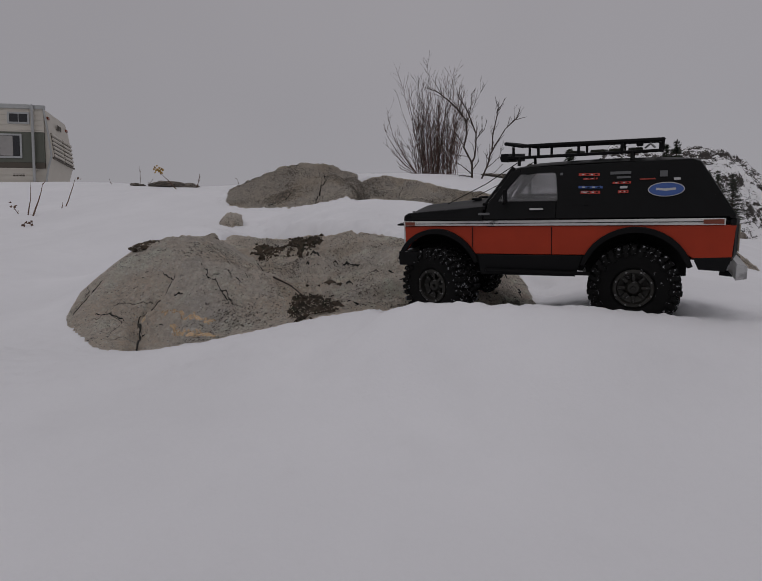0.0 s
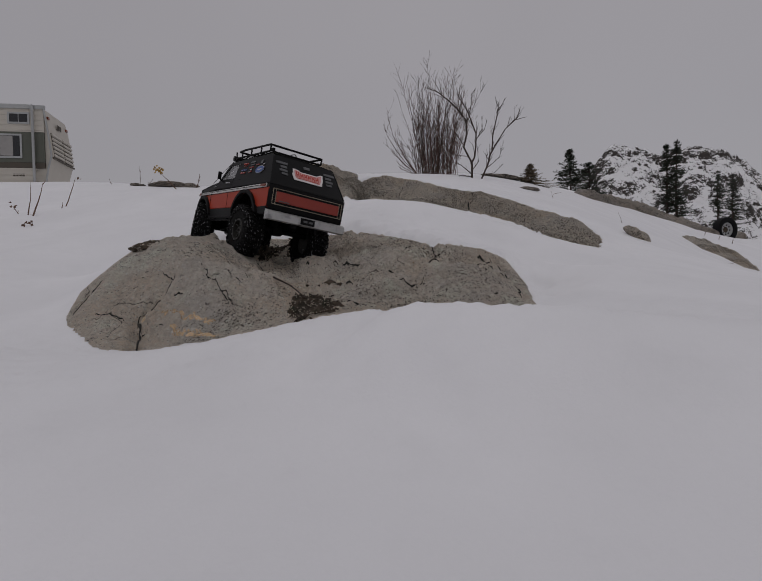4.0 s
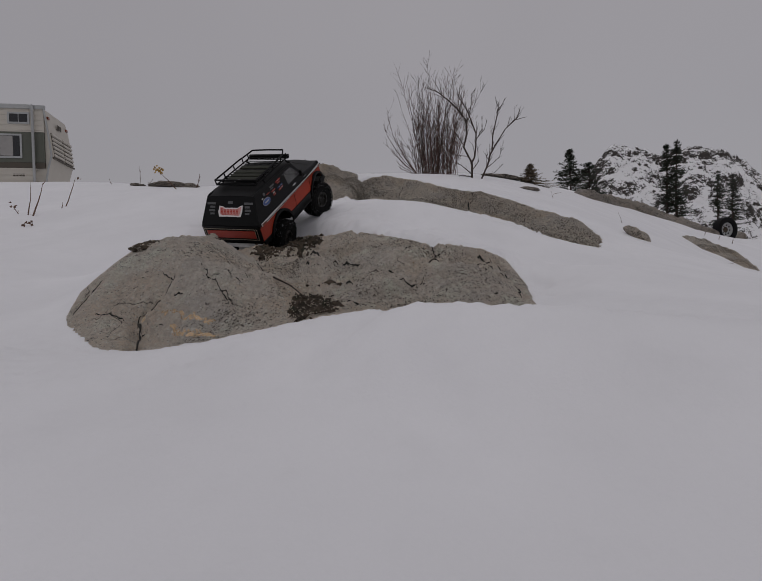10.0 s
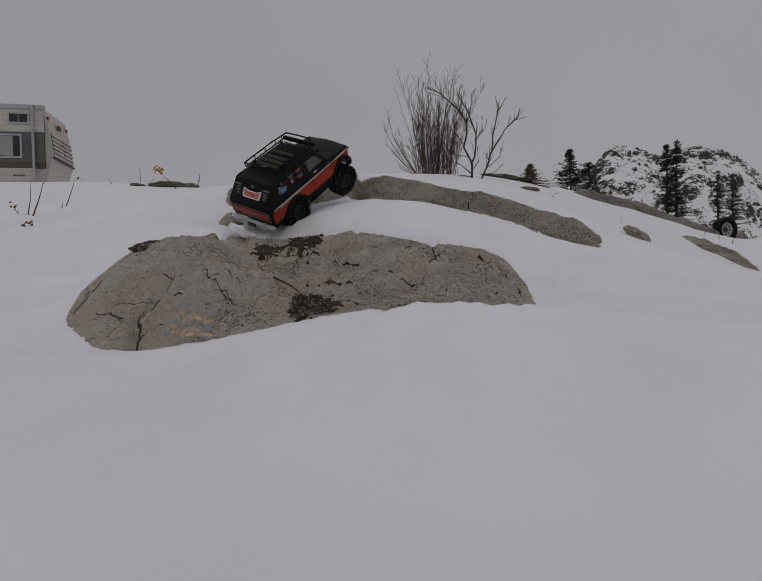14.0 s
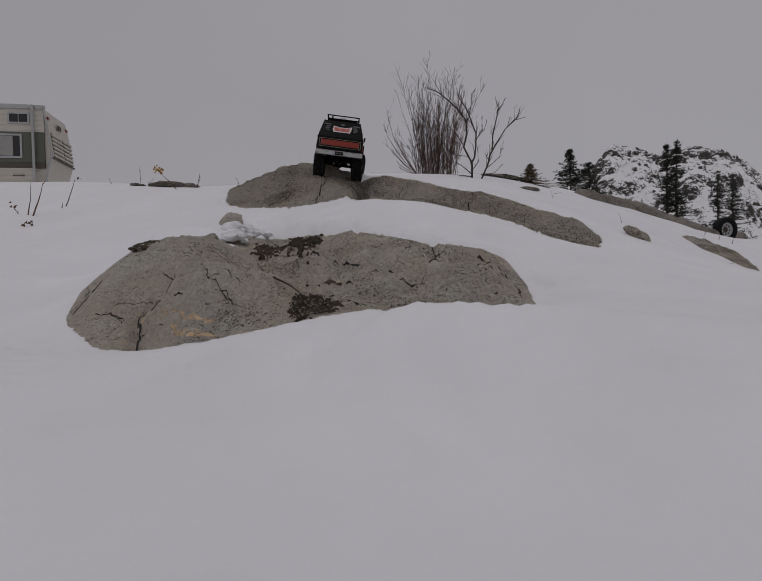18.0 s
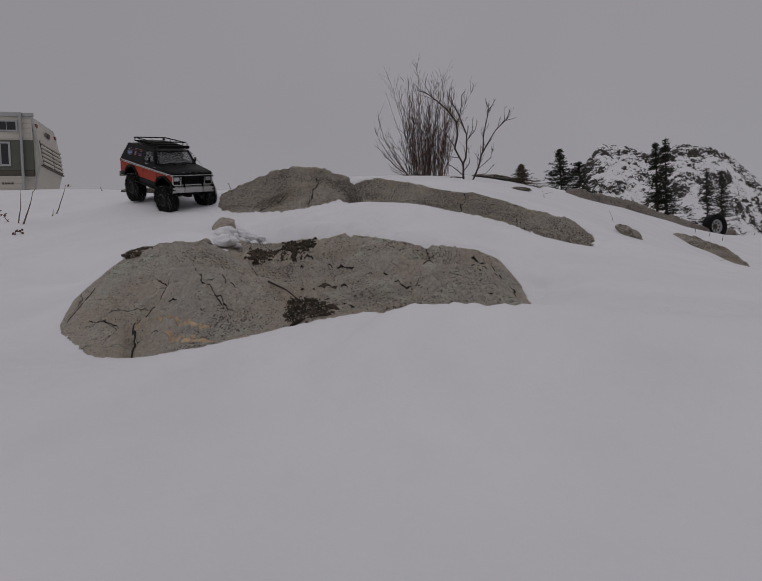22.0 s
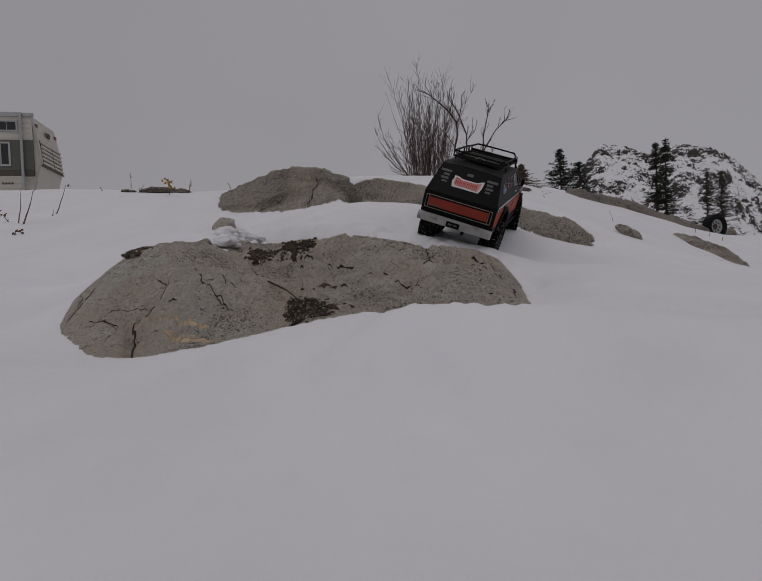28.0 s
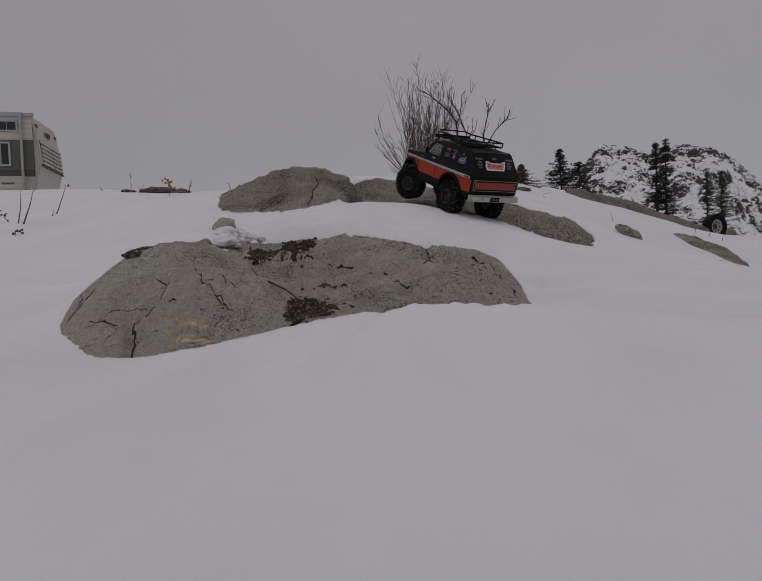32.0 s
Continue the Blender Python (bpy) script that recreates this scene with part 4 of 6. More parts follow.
    for w2, z0, z1 in ((0.100, 0.0945, 0.1325),):
        bm = bmesh.new()
        for a, b in (((-w2, z0), (w2, z0)), ((w2, z0), (w2, z1)), ((w2, z1), (-w2, z1)), ((-w2, z1), (-w2, z0)), ((-w2 + 0.008, z0), (-w2 + 0.008, z1)), ((w2 - 0.008, z0), (w2 - 0.008, z1))):
            tube(bm, [(-0.2855, a[0], a[1]), (-0.2855, b[0], b[1])], 0.0009, 5)
        part("tail_frame", bm, DULL_TRIM, tail, "thin dull frame round the tail panel")
    for k in range(5):
        bm = bmesh.new()
        box(bm, (-0.2872, 0.080 - 0.006 * k, 0.1035), (0.001, 0.0045, 0.003))
        part("tail_letter", bm, GREY, tail)
    bm = bmesh.new()
    loft(bm, [[(-0.283, y, z) for y, z in ((-s, 0.054), (s, 0.054), (s, 0.079), (-s, 0.079))] if k == 0 else [(-0.297, y, z) for y, z in ((-s, 0.056), (s, 0.056), (s, 0.074), (-s, 0.074))] for k, s in ((0, 0.114), (1, 0.111))])
    rb = part("rear_bumper", bm, BUMPER, t, "dull silver rear bumper")
    bm = bmesh.new()
    box(bm, (-0.2982, 0, 0.066), (0.003, 0.040, 0.016), 0.001)
    plate = part("plate", bm, PLASTIC, rb, "small black plate")
    for k in (-1, 1):
        bm = bmesh.new()
        box(bm, (-0.300, k * 0.008, 0.066), (0.001, 0.011, 0.005))
        part("plate_bar", bm, GREY, plate)
    for s in (-1, 1):
        bm = bmesh.new()
        tube(bm, [(-0.272, s * 0.03, 0.050), (-0.290, s * 0.03, 0.048)], 0.005, 8)
        part("tow_mount", bm, PLASTIC, rb)
    # grille and lamps
    bm = bmesh.new()
    loft(bm, [[(x, y, z) for y, z in ((-w, 0.094), (w, 0.094), (w, 0.1535), (-w, 0.1535))] for x, w in ((0.216, 0.1), (0.2265, 0.1), (0.2275, 0.0985))])
    face = part("grille_panel", bm, PLASTIC, t, "black nose panel", 20)
    bm = bmesh.new()
    w2, z0, z1, xf = 0.098, 0.097, 0.1415, 0.2295
    for a, b in (((-w2, z0), (w2, z0)), ((w2, z0), (w2, z1)), ((w2, z1), (-w2, z1)), ((-w2, z1), (-w2, z0)), ((-0.060, z0), (-0.060, z1)), ((0.060, z0), (0.060, z1))):
        tube(bm, [(xf, a[0], a[1]), (xf, b[0], b[1])], 0.0021, 6)
    part("grille_frame", bm, WHITE, face, "pale chrome grille surround", 40)
    for k in range(7):
        bm = bmesh.new()
        box(bm, (0.2285, 0, 0.1035 + 0.0053 * k), (0.002, 0.116, 0.0014))
        part("grille_bar", bm, PLASTIC, face)
    for s in (-1, 1):
        bm = bmesh.new()
        box(bm, (0.2288, s * 0.0788, 0.1255), (0.005, 0.024, 0.020), 0.0015)
        lamp = part("headlamp", bm, CHROME, face, "square headlamp with pale lens")
        bm = bmesh.new()
        box(bm, (0.2322, s * 0.0788, 0.1255), (0.0015, 0.018, 0.0145), 0.0006)
        part("lens", bm, LENS, lamp)
        bm = bmesh.new()
        box(bm, (0.2290, s * 0.0788, 0.1055), (0.003, 0.026, 0.009), 0.001)
        part("indicator", bm, PLASTIC, face)
    bm = bmesh.new()
    loft(bm, [[(0.223, y, z) for y, z in ((-0.108, 0.066), (0.108, 0.066), (0.108, 0.091), (-0.108, 0.091))], [(0.240, y, z) for y, z in ((-0.103, 0.064), (0.103, 0.064), (0.103, 0.087), (-0.103, 0.087))], [(0.2425, y, z) for y, z in ((-0.101, 0.066), (0.101, 0.066), (0.101, 0.085), (-0.101, 0.085))]])
    fb = part("front_bumper", bm, BUMPER, t, "dull silver front bumper", 20)
    for s in (-1, 1):
        bm = bmesh.new()
        loft(bm, [[(x, s * y, z) for x, y in ((0.200, 0.1085), (0.232, 0.1085), (0.2395, 0.1065), (0.2395, 0.1035), (0.200, 0.1035))] for z in (0.0655, 0.0895)])
        part("bumper_end", bm, PLASTIC, fb, "black wrap-round bumper end")
    bm = bmesh.new()
    box(bm, (0.232, 0, 0.060), (0.016, 0.07, 0.012), 0.002)
    part("skid_plate", bm, PLASTIC, fb)
    # mirrors, rails, aerial
    for s in (-1, 1):
        bm = bmesh.new()
        tube(bm, [(0.052, s * 0.104, 0.170), (0.048, s * 0.115, 0.174)], 0.0018, 5)
        box(bm, (0.046, s * 0.117, 0.1835), (0.006, 0.010, 0.022), 0.002)
        part("wing_mirror", bm, PLASTIC, t, "black wing mirror")
        bm = bmesh.new()
        tube(bm, [(0.085, s * 0.098, 0.060), (0.078, s * 0.118, 0.0615), (-0.085, s * 0.118, 0.0595), (-0.092, s * 0.098, 0.061)], 0.0032, 7)
        tube(bm, [(0.04, s * 0.118, 0.058), (0.04, s * 0.075, 0.060)], 0.0025, 6)
        tube(bm, [(-0.05, s * 0.118, 0.057), (-0.05, s * 0.075, 0.060)], 0.0025, 6)
        part("rock_slider", bm, PLASTIC, t, "black tubular rock slider under the sill", 40)
        bm = bmesh.new()
        tube(bm, [(0.030, s * 0.082, 0.236), (0.082, s * 0.093, 0.203), (0.150, s * 0.094, 0.171)], 0.0007, 4)
        part("limb_riser_cable", bm, PLASTIC, t, "thin cable from rack to wing")
    make_rack(t)
    make_stickers(t)
    make_running_gear(t)
    return t


def tub(bm):
    """Inner shell that closes the body under its panels."""
    loft(bm, [[(x, y, z) for y, z in ((-w, lo), (w, lo), (w2, hi), (-w2, hi))] for x, w, w2, lo, hi in ((0.222, 0.055, 0.09, 0.10, 0.150), (0.088, 0.055, 0.10, 0.085, 0.160), (0.080, 0.100, 0.106, 0.062, 0.164), (-0.074, 0.102, 0.106, 0.062, 0.166), (-0.080, 0.055, 0.106, 0.085, 0.166), (-0.235, 0.055, 0.104, 0.10, 0.150), (-0.240, 0.100, 0.106, 0.075, 0.142), (-0.276, 0.102, 0.106, 0.075, 0.140))])
    return bm


def make_rack(t):
    rack = part("roof_rack", rack_frame(bmesh.new()), PLASTIC, t, "black tubular roof rack", 40)
    for k in range(13):
        x = -0.175 + 0.217 * k / 12
        bm = bmesh.new()
        tube(bm, [(x, -0.072, 0.2435), (x, 0.072, 0.2435)], 0.0016, 5)
        part("rack_slat", bm, PLASTIC, rack)
    for k in range(4):
        bm = bmesh.new()
        box(bm, (-0.06 - 0.028 * k + (0.01 if k == 0 else 0), 0.0, 0.2462), (0.021, 0.112, 0.0055), 0.002)
        part("rolled_cover", bm, TEXTILE, rack, "dark olive cover strapped in the rack", 40)
    bm = bmesh.new()
    loft(bm, [[(x, y, z) for x, z in ((0.049, 0.2360), (0.060, 0.2370), (0.062, 0.2435), (0.060, 0.2500), (0.049, 0.2500))] for y in (-0.079, -0.076, 0.076, 0.079)])
    bar = part("light_bar", bm, PLASTIC, rack, "black light bar across the front of the rack", 40)
    for k in range(8):
        bm = bmesh.new()
        box(bm, (0.0615, -0.063 + 0.018 * k, 0.2435), (0.002, 0.013, 0.009), 0.0006)
        part("lamp_cell", bm, PLASTIC, bar)
    bm = bmesh.new()
    tube(bm, [(-0.172, 0.012, 0.2480), (-0.166, -0.002, 0.2545), (-0.158, -0.014, 0.2480)], 0.0016, 5)
    part("hook", bm, STEEL, rack)
    bm = bmesh.new()
    box(bm, (-0.150, 0.055, 0.2545), (0.010, 0.008, 0.009), 0.002)
    part("clamp", bm, PLASTIC, rack)


def rack_frame(bm):
    """Two rails all round, uprights, and the raised front hoop."""
    x0, x1, w = -0.182, 0.048, 0.076
    lower = [(x0, -w, 0.2425), (x1, -w, 0.2425), (x1, w, 0.2425), (x0, w, 0.2425), (x0, -w, 0.2425)]
    tube(bm, lower, 0.0026, 6)
    for s in (-1, 1):
        tube(bm, [(x0, s * (w + 0.002), 0.2585), (-0.02, s * (w + 0.002), 0.2605), (0.026, s * (w - 0.002), 0.2605), (0.056, s * (w - 0.014), 0.2665)], 0.0029, 6)
        for x in (x0, -0.125, -0.062, 0.0, 0.04):
            tube(bm, [(x, s * w, 0.2425), (x, s * (w + 0.002), 0.2600)], 0.0024, 5)
        for x in (-0.14, 0.03):
            tube(bm, [(x, s * w, 0.2425), (x, s * (w + 0.006), 0.230)], 0.0028, 5)
    tube(bm, [(0.056, -w + 0.014, 0.2665), (0.058, 0.0, 0.2670), (0.056, w - 0.014, 0.2665)], 0.0029, 6)
    tube(bm, [(x0, -w - 0.002, 0.2585), (x0, w + 0.002, 0.2585)], 0.0029, 6)
    return bm


def make_stickers(t):
    """Sponsor stickers as plain shapes in their colours."""
    both_sides("oval_sticker", lambda bm: prism(bm, oval(-0.188, 0.1860, 0.0245, 0.0105), lambda x, z: flank(x, z) + 0.0014, 0.001), PALE, t, "blue oval sticker with a pale rim")
    both_sides("oval_inlay", lambda bm: prism(bm, oval(-0.188, 0.1860, 0.0232, 0.0093), lambda x, z: flank(x, z) + 0.0020, 0.001), BLUE, t)
    both_sides("oval_mark", lambda bm: prism(bm, [(-0.174, 0.1855), (-0.175, 0.1885), (-0.186, 0.1872), (-0.200, 0.1882), (-0.201, 0.1852), (-0.188, 0.1838)], lambda x, z: flank(x, z) + 0.0025, 0.001), PALE, t)
    for x0, x1, z0, z1, mt, sl in ((-0.098, -0.062, 0.2085, 0.2135, SCARLET, 0.001), (-0.094, -0.070, 0.2035, 0.2065, SCARLET, 0.0), (-0.142, -0.108, 0.2095, 0.2150, GREY, 0.0), (-0.141, -0.118, 0.2035, 0.2075, GREY, 0.0),
                                   (-0.103, -0.062, 0.1895, 0.1940, BLUE, 0.0012), (-0.099, -0.066, 0.1815, 0.1870, SCARLET, 0.0008), (-0.082, -0.068, 0.1828, 0.1862, PALE, 0.0008), (-0.142, -0.112, 0.1955, 0.1995, SCARLET, 0.0), (-0.138, -0.121, 0.1815, 0.1870, SCARLET, 0.0),
                                   (-0.136, -0.124, 0.1885, 0.1930, PALE, 0.0), (-0.190, -0.178, 0.2030, 0.2145, GREY, 0.0), (-0.207, -0.197, 0.1985, 0.2030, PALE, 0.0), (-0.175, -0.150, 0.2005, 0.2030, RED_DARK, 0.0), (-0.036, -0.041, 0.2115, 0.2165, GREY, 0.0), (0.094, 0.072, 0.1520, 0.1570, GREY, 0.0)):
        cut, mid = 0.12 * (z1 - z0), 0.07 * (x1 - x0)
        both_sides("sticker", lambda bm: decal(bm, x0 + mid, x1 - mid, z0 + cut, z1 - cut, 0.0014, sl), mt, t)
        if mt is SCARLET or mt is BLUE:
            for j in range(4):
                xa = x0 + (x1 - x0) * (0.16 + 0.18 * j)
                both_sides("sticker_letter", lambda bm: decal(bm, xa, xa + 0.10 * (x1 - x0), z0 + 0.35 * (z1 - z0) + sl * 0.2 * j, z1 - 0.28 * (z1 - z0) + sl * 0.2 * j, 0.0019, sl * 0.1), PALE if j % 2 else BLACK, t)
    # hatch: one bold sticker with a red mark, and small grey ones round it
    part("hatch_sticker", on_hatch(bmesh.new(), [(-0.041, 0.1685), (-0.047, 0.183), (-0.049, 0.2005), (-0.040, 0.1985), (-0.030, 0.1935), (0.018, 0.1935), (0.026, 0.1975), (0.040, 0.1985), (0.041, 0.187), (0.044, 0.184), (0.040, 0.1685)], 0.0012), PINK, t, "white-edged sticker with a red mark")
    part("hatch_mark", on_hatch(bmesh.new(), [(-0.036, 0.1715), (-0.041, 0.183), (-0.043, 0.1965), (-0.036, 0.194), (-0.028, 0.1902), (0.018, 0.1902), (0.026, 0.1945), (0.036, 0.1950), (0.037, 0.1865), (0.037, 0.1800), (0.034, 0.1745)], 0.0018), ROSE, t)
    for k in range(6):
        y, tall = 0.0285 - 0.0114 * k, 0.1925 if k == 0 else 0.1890
        for foot, head in ((y + 0.0042, y + 0.0018), (y - 0.0018, y - 0.0042)):
            part("hatch_letter", on_hatch(bmesh.new(), [(foot, 0.1765), (head, 0.1765), (head, tall), (foot, tall)], 0.0023), SCARLET, t)
        part("hatch_letter", on_hatch(bmesh.new(), [(y + 0.0018, 0.1815), (y - 0.0018, 0.1815), (y - 0.0018, 0.1845), (y + 0.0018, 0.1845)], 0.0023), SCARLET, t)
    part("hatch_underline", on_hatch(bmesh.new(), [(0.030, 0.1735), (-0.032, 0.1735), (-0.032, 0.1748), (0.030, 0.1748)], 0.0023), SCARLET, t)
    for y, z, a, b in ((0.070, 0.2055, 0.016, 0.003), (0.066, 0.1955, 0.009, 0.003), (0.068, 0.186, 0.011, 0.003), (0.066, 0.177, 0.008, 0.0025), (-0.070, 0.2055, 0.016, 0.003), (-0.066, 0.1955, 0.009, 0.003), (-0.068, 0.186, 0.011, 0.003), (-0.066, 0.177, 0.008, 0.0025), (-0.002, 0.208, 0.009, 0.0035)):
        part("hatch_badge", on_hatch(bmesh.new(), [(y - a, z - b), (y - a, z + b), (y + a, z + b), (y + a, z - b)], 0.0012), GREY, t)


def make_running_gear(t):
    for x in (AXLE_F, AXLE_R):
        bm = bmesh.new()
        tube(bm, [(x, -0.085, HUB), (x, 0.085, HUB)], 0.0075, 8)
        box(bm, (x, 0.012, HUB), (0.030, 0.030, 0.028), 0.006)
        part("axle", bm, PLASTIC, t, "black solid axle", 40)
        for s in (-1, 1):
            bm = bmesh.new()
            tube(bm, [(x + 0.006, s * 0.058, HUB), (x + 0.002, s * 0.050, 0.112)], 0.0062, 8)
            tube(bm, [(x + 0.005, s * 0.056, 0.060), (x + 0.002, s * 0.0505, 0.100)], 0.0085, 8)
            part("shock_absorber", bm, PLASTIC, t, smooth=40)
            bm = bmesh.new()
            tube(bm, [(x, s * 0.045, HUB - 0.004), (0.02 if x > 0 else -0.02, s * 0.03, 0.058)], 0.003, 6)
            part("link_arm", bm, STEEL, t, smooth=40)
    bm = bmesh.new()
    tube(bm, [(AXLE_F, 0.01, HUB), (0.0, 0.0, 0.060), (AXLE_R, 0.01, HUB)], 0.0042, 6)
    part("prop_shaft", bm, STEEL, t)
    bm = bmesh.new()
    for s in (-1, 1):
        box(bm, (-0.02, s * 0.032, 0.078), (0.46, 0.008, 0.016), 0.002)
    box(bm, (0.0, 0, 0.066), (0.12, 0.072, 0.022), 0.004)
    part("chassis", bm, PLASTIC, t, "black chassis rails")


truck = make_truck()
wheel = make_wheel()
WHEELS = []
for axle in (AXLE_F, AXLE_R):
    for side in (1, -1):
        one = wheel if not WHEELS else copy_thing(wheel, Matrix())
        one.parent = truck
        WHEELS.append((one, axle, side))


# ---- soil, pebbles and stones ----
def soil_patch(plan, label, seed, res=0.004, high=0.010):
    px, py = [p[0] for p in plan], [p[1] for p in plan]
    x, y = np.meshgrid(np.arange(min(px) - 0.02, max(px) + 0.02, res), np.arange(min(py) - 0.02, max(py) + 0.02, res))
    d = inside(plan, x, y) + 0.05 * ripple(x + seed, y, 55, 3)
    z = np.maximum(land(x, y) + 0.004, ROCK_TOP["granite_slab"](x, y)) + high * ramp(-0.004, 0.02, d) * (0.35 + 1.5 * np.abs(ripple(x, y + seed, 70, 3, 0.6))) - 1.5 * np.clip(-d, 0, 1)
    ny, nx = x.shape
    idx = np.arange(ny * nx).reshape(ny, nx)
    f = np.stack([idx[:-1, :-1], idx[:-1, 1:], idx[1:, 1:], idx[1:, :-1]], -1).reshape(-1, 4)
    f = f[(d > -0.012).ravel()[f].all(1)]
    ob = sheet("soil_patch", np.stack([x, y, z], -1).reshape(-1, 3), f, [SOIL], smooth=False)
    return tagged(ob, label, "soil", kind="stuff")


soil_patch([(-0.335, 2.19), (-0.290, 2.16), (-0.254, 2.08), (-0.19, 1.892), (-0.192, 1.826), (-0.248, 1.846), (-0.282, 1.809), (-0.317, 1.941), (-0.291, 2.048)], "dark wet soil and moss in a hollow of the granite slab", 1.0, high=0.007)
soil_patch([(-0.418, 1.93), (-0.386, 1.98), (-0.315, 1.937), (-0.293, 1.809), (-0.337, 1.78), (-0.372, 1.766)], "brown soil along a crease of the granite slab", 3.0, high=0.005)
soil_patch([(-0.181, 1.139), (-0.168, 1.172), (-0.124, 1.175), (-0.088, 1.115), (-0.106, 1.04), (-0.158, 1.04)], "dark gravelly soil between the dome and the slab", 5.0, high=0.005)


def gravel(plan, count, sizes, mats, label, seed):
    """Loose crumbs of soil, moss and grit strewn over a plan."""
    rng = random.Random(seed)
    px, py = [p[0] for p in plan], [p[1] for p in plan]
    ball = bmesh.new()
    bmesh.ops.create_icosphere(ball, subdivisions=1, radius=1)
    unit, tris = np.array([v.co[:] for v in ball.verts]), np.array([[v.index for v in f.verts] for f in ball.faces])
    ball.free()
    spots = []
    while len(spots) < count:
        x, y = np.array([rng.uniform(min(px), max(px)) for _ in range(200)]), np.array([rng.uniform(min(py), max(py)) for _ in range(200)])
        far = inside(plan, x, y)
        spots += [(a, b) for a, b, d in zip(x, y, far) if d > rng.gauss(0, 0.006)]
    x, y = np.array(spots[:count]).T
    z, verts = np.maximum(land(x, y), ROCK_TOP["granite_slab"](x, y) - 0.008), []
    for a, b, c in zip(x, y, z):
        s = rng.uniform(*sizes)
        wobble = np.array([[rng.uniform(0.7, 1.3), rng.uniform(0.7, 1.3), rng.uniform(0.5, 1.1)] for _ in unit])
        verts.append(unit * s * wobble + (a, b, c + 0.010 + s * 0.3))
    faces = np.concatenate([tris + len(unit) * k for k in range(count)])
    pick = np.random.default_rng(seed).random(count) < 0.15
    ob = sheet("gravel", np.concatenate(verts), faces, list(mats), np.repeat(pick, len(tris)), smooth=False)
    return tagged(ob, label, "gravel", kind="stuff")


gravel([(-0.181, 1.139), (-0.168, 1.172), (-0.124, 1.180), (-0.080, 1.112), (-0.098, 1.04), (-0.158, 1.04)], 1100, (0.0007, 0.0022), (SOIL, GRANITE_DARK), "dark grit and dead moss between dome and slab", 3)
gravel([(-0.335, 2.17), (-0.29, 2.15), (-0.25, 2.07), (-0.185, 1.89), (-0.19, 1.82), (-0.25, 1.84), (-0.285, 1.80), (-0.32, 1.94), (-0.295, 2.04)], 420, (0.0020, 0.0065), (SOIL, GRANITE_DARK), "dark clods and moss in the hollow of the slab", 4)
gravel([(-0.42, 1.93), (-0.385, 1.98), (-0.31, 1.93), (-0.29, 1.80), (-0.34, 1.775), (-0.375, 1.76)], 150, (0.0020, 0.0055), (SOIL, GRANITE_DARK), "brown crumbs along the crease of the slab", 5)
# dark crumbs fill the gap under the snow lip in place of its shade
gravel([(-0.590, 1.39), (-0.545, 1.385), (-0.525, 1.355), (-0.545, 1.315), (-0.580, 1.36)], 110, (0.003, 0.007), (SOIL, GRANITE_DARK), "dark crumbs filling the shaded gap at the edge of the dome", 6)


def fallen_twig(points, r, label):
    bm = bmesh.new()
    tube(bm, [(x, y, float(land(x, y)) + 0.012) for x, y in points], r, 5, r * 0.5)
    return tagged(part("fallen_twig", bm, BARK), label, "twig")


fallen_twig([(-0.224, 1.203), (-0.205, 1.198), (-0.184, 1.190), (-0.166, 1.172), (-0.149, 1.153)], 0.0022, "thin dark twig lying against the granite slab")
# added dark bar: deepens the shade of the gap beside the dome
fallen_twig([(-0.572, 1.375), (-0.553, 1.362), (-0.530, 1.362)], 0.0032, "dark twig shape in the shaded gap at the edge of the dome")


def pebble(at, size, seed, mat=SOIL):
    bm = bmesh.new()
    bmesh.ops.create_icosphere(bm, subdivisions=2, radius=1)
    for v in bm.verts:
        k = 1 + 0.35 * noise.noise(v.co * 1.6 + Vector((seed, seed, 0)))
        v.co = Vector((v.co.x * size, v.co.y * size * 0.8, v.co.z * size * 0.65)) * k
    ob = part("pebble", bm, mat, smooth=60, m=pose(at[0], at[1], float(land(*at)) + size * 0.35, 0, 0, seed * 50))
    return tagged(ob, "small dark stone lying on the granite slab", "stone", "stones on the slab")


for k, (px, py, s) in enumerate(((-0.114, 1.284, 0.017), (-0.138, 1.272, 0.006), (-0.159, 1.252, 0.005), (-0.090, 1.284, 0.011), (-0.102, 1.279, 0.009))):
    pebble((px, py), s, k + 1)

boulder("loose_stone", (-0.452, 1.555), (0.021, 0.015, 0.023), (0, 0, 20), GRANITE_DARK, "small grey stone on top of the granite dome", 3, 0.5, 3)
boulder("half_buried_stone", (-0.610, 2.365, 0.492), (0.044, 0.034, 0.068), (-24, 28, 20), GRANITE, "brownish granite stone half buried in the snow bank", 4)
boulder("half_buried_stone", (1.225, 2.74), (0.074, 0.030, 0.034), (0, 46, -20), GRANITE_DARK, "grey wedge of rock poking out of the snow", 7)
boulder("skyline_rock", (-1.545, 4.28), (0.135, 0.12, 0.034), (0, 2, 0), FAR_ROCK, "flat dark rock on the snowy skyline", 17)
boulder("skyline_rock", (-1.385, 4.27), (0.06, 0.06, 0.03), (0, 6, 10), FAR_ROCK, "small dark rock on the snowy skyline", 19)
boulder("skyline_rock", (-1.765, 4.25), (0.055, 0.06, 0.015), (0, 0, 0), FAR_ROCK, "small dark rock on the snowy skyline", 21)
boulder("flat_stone", (1.21, 4.69), (0.085, 0.06, 0.022), (0, 5, 10), FAR_ROCK, "flat dark stone in the snow", 23)
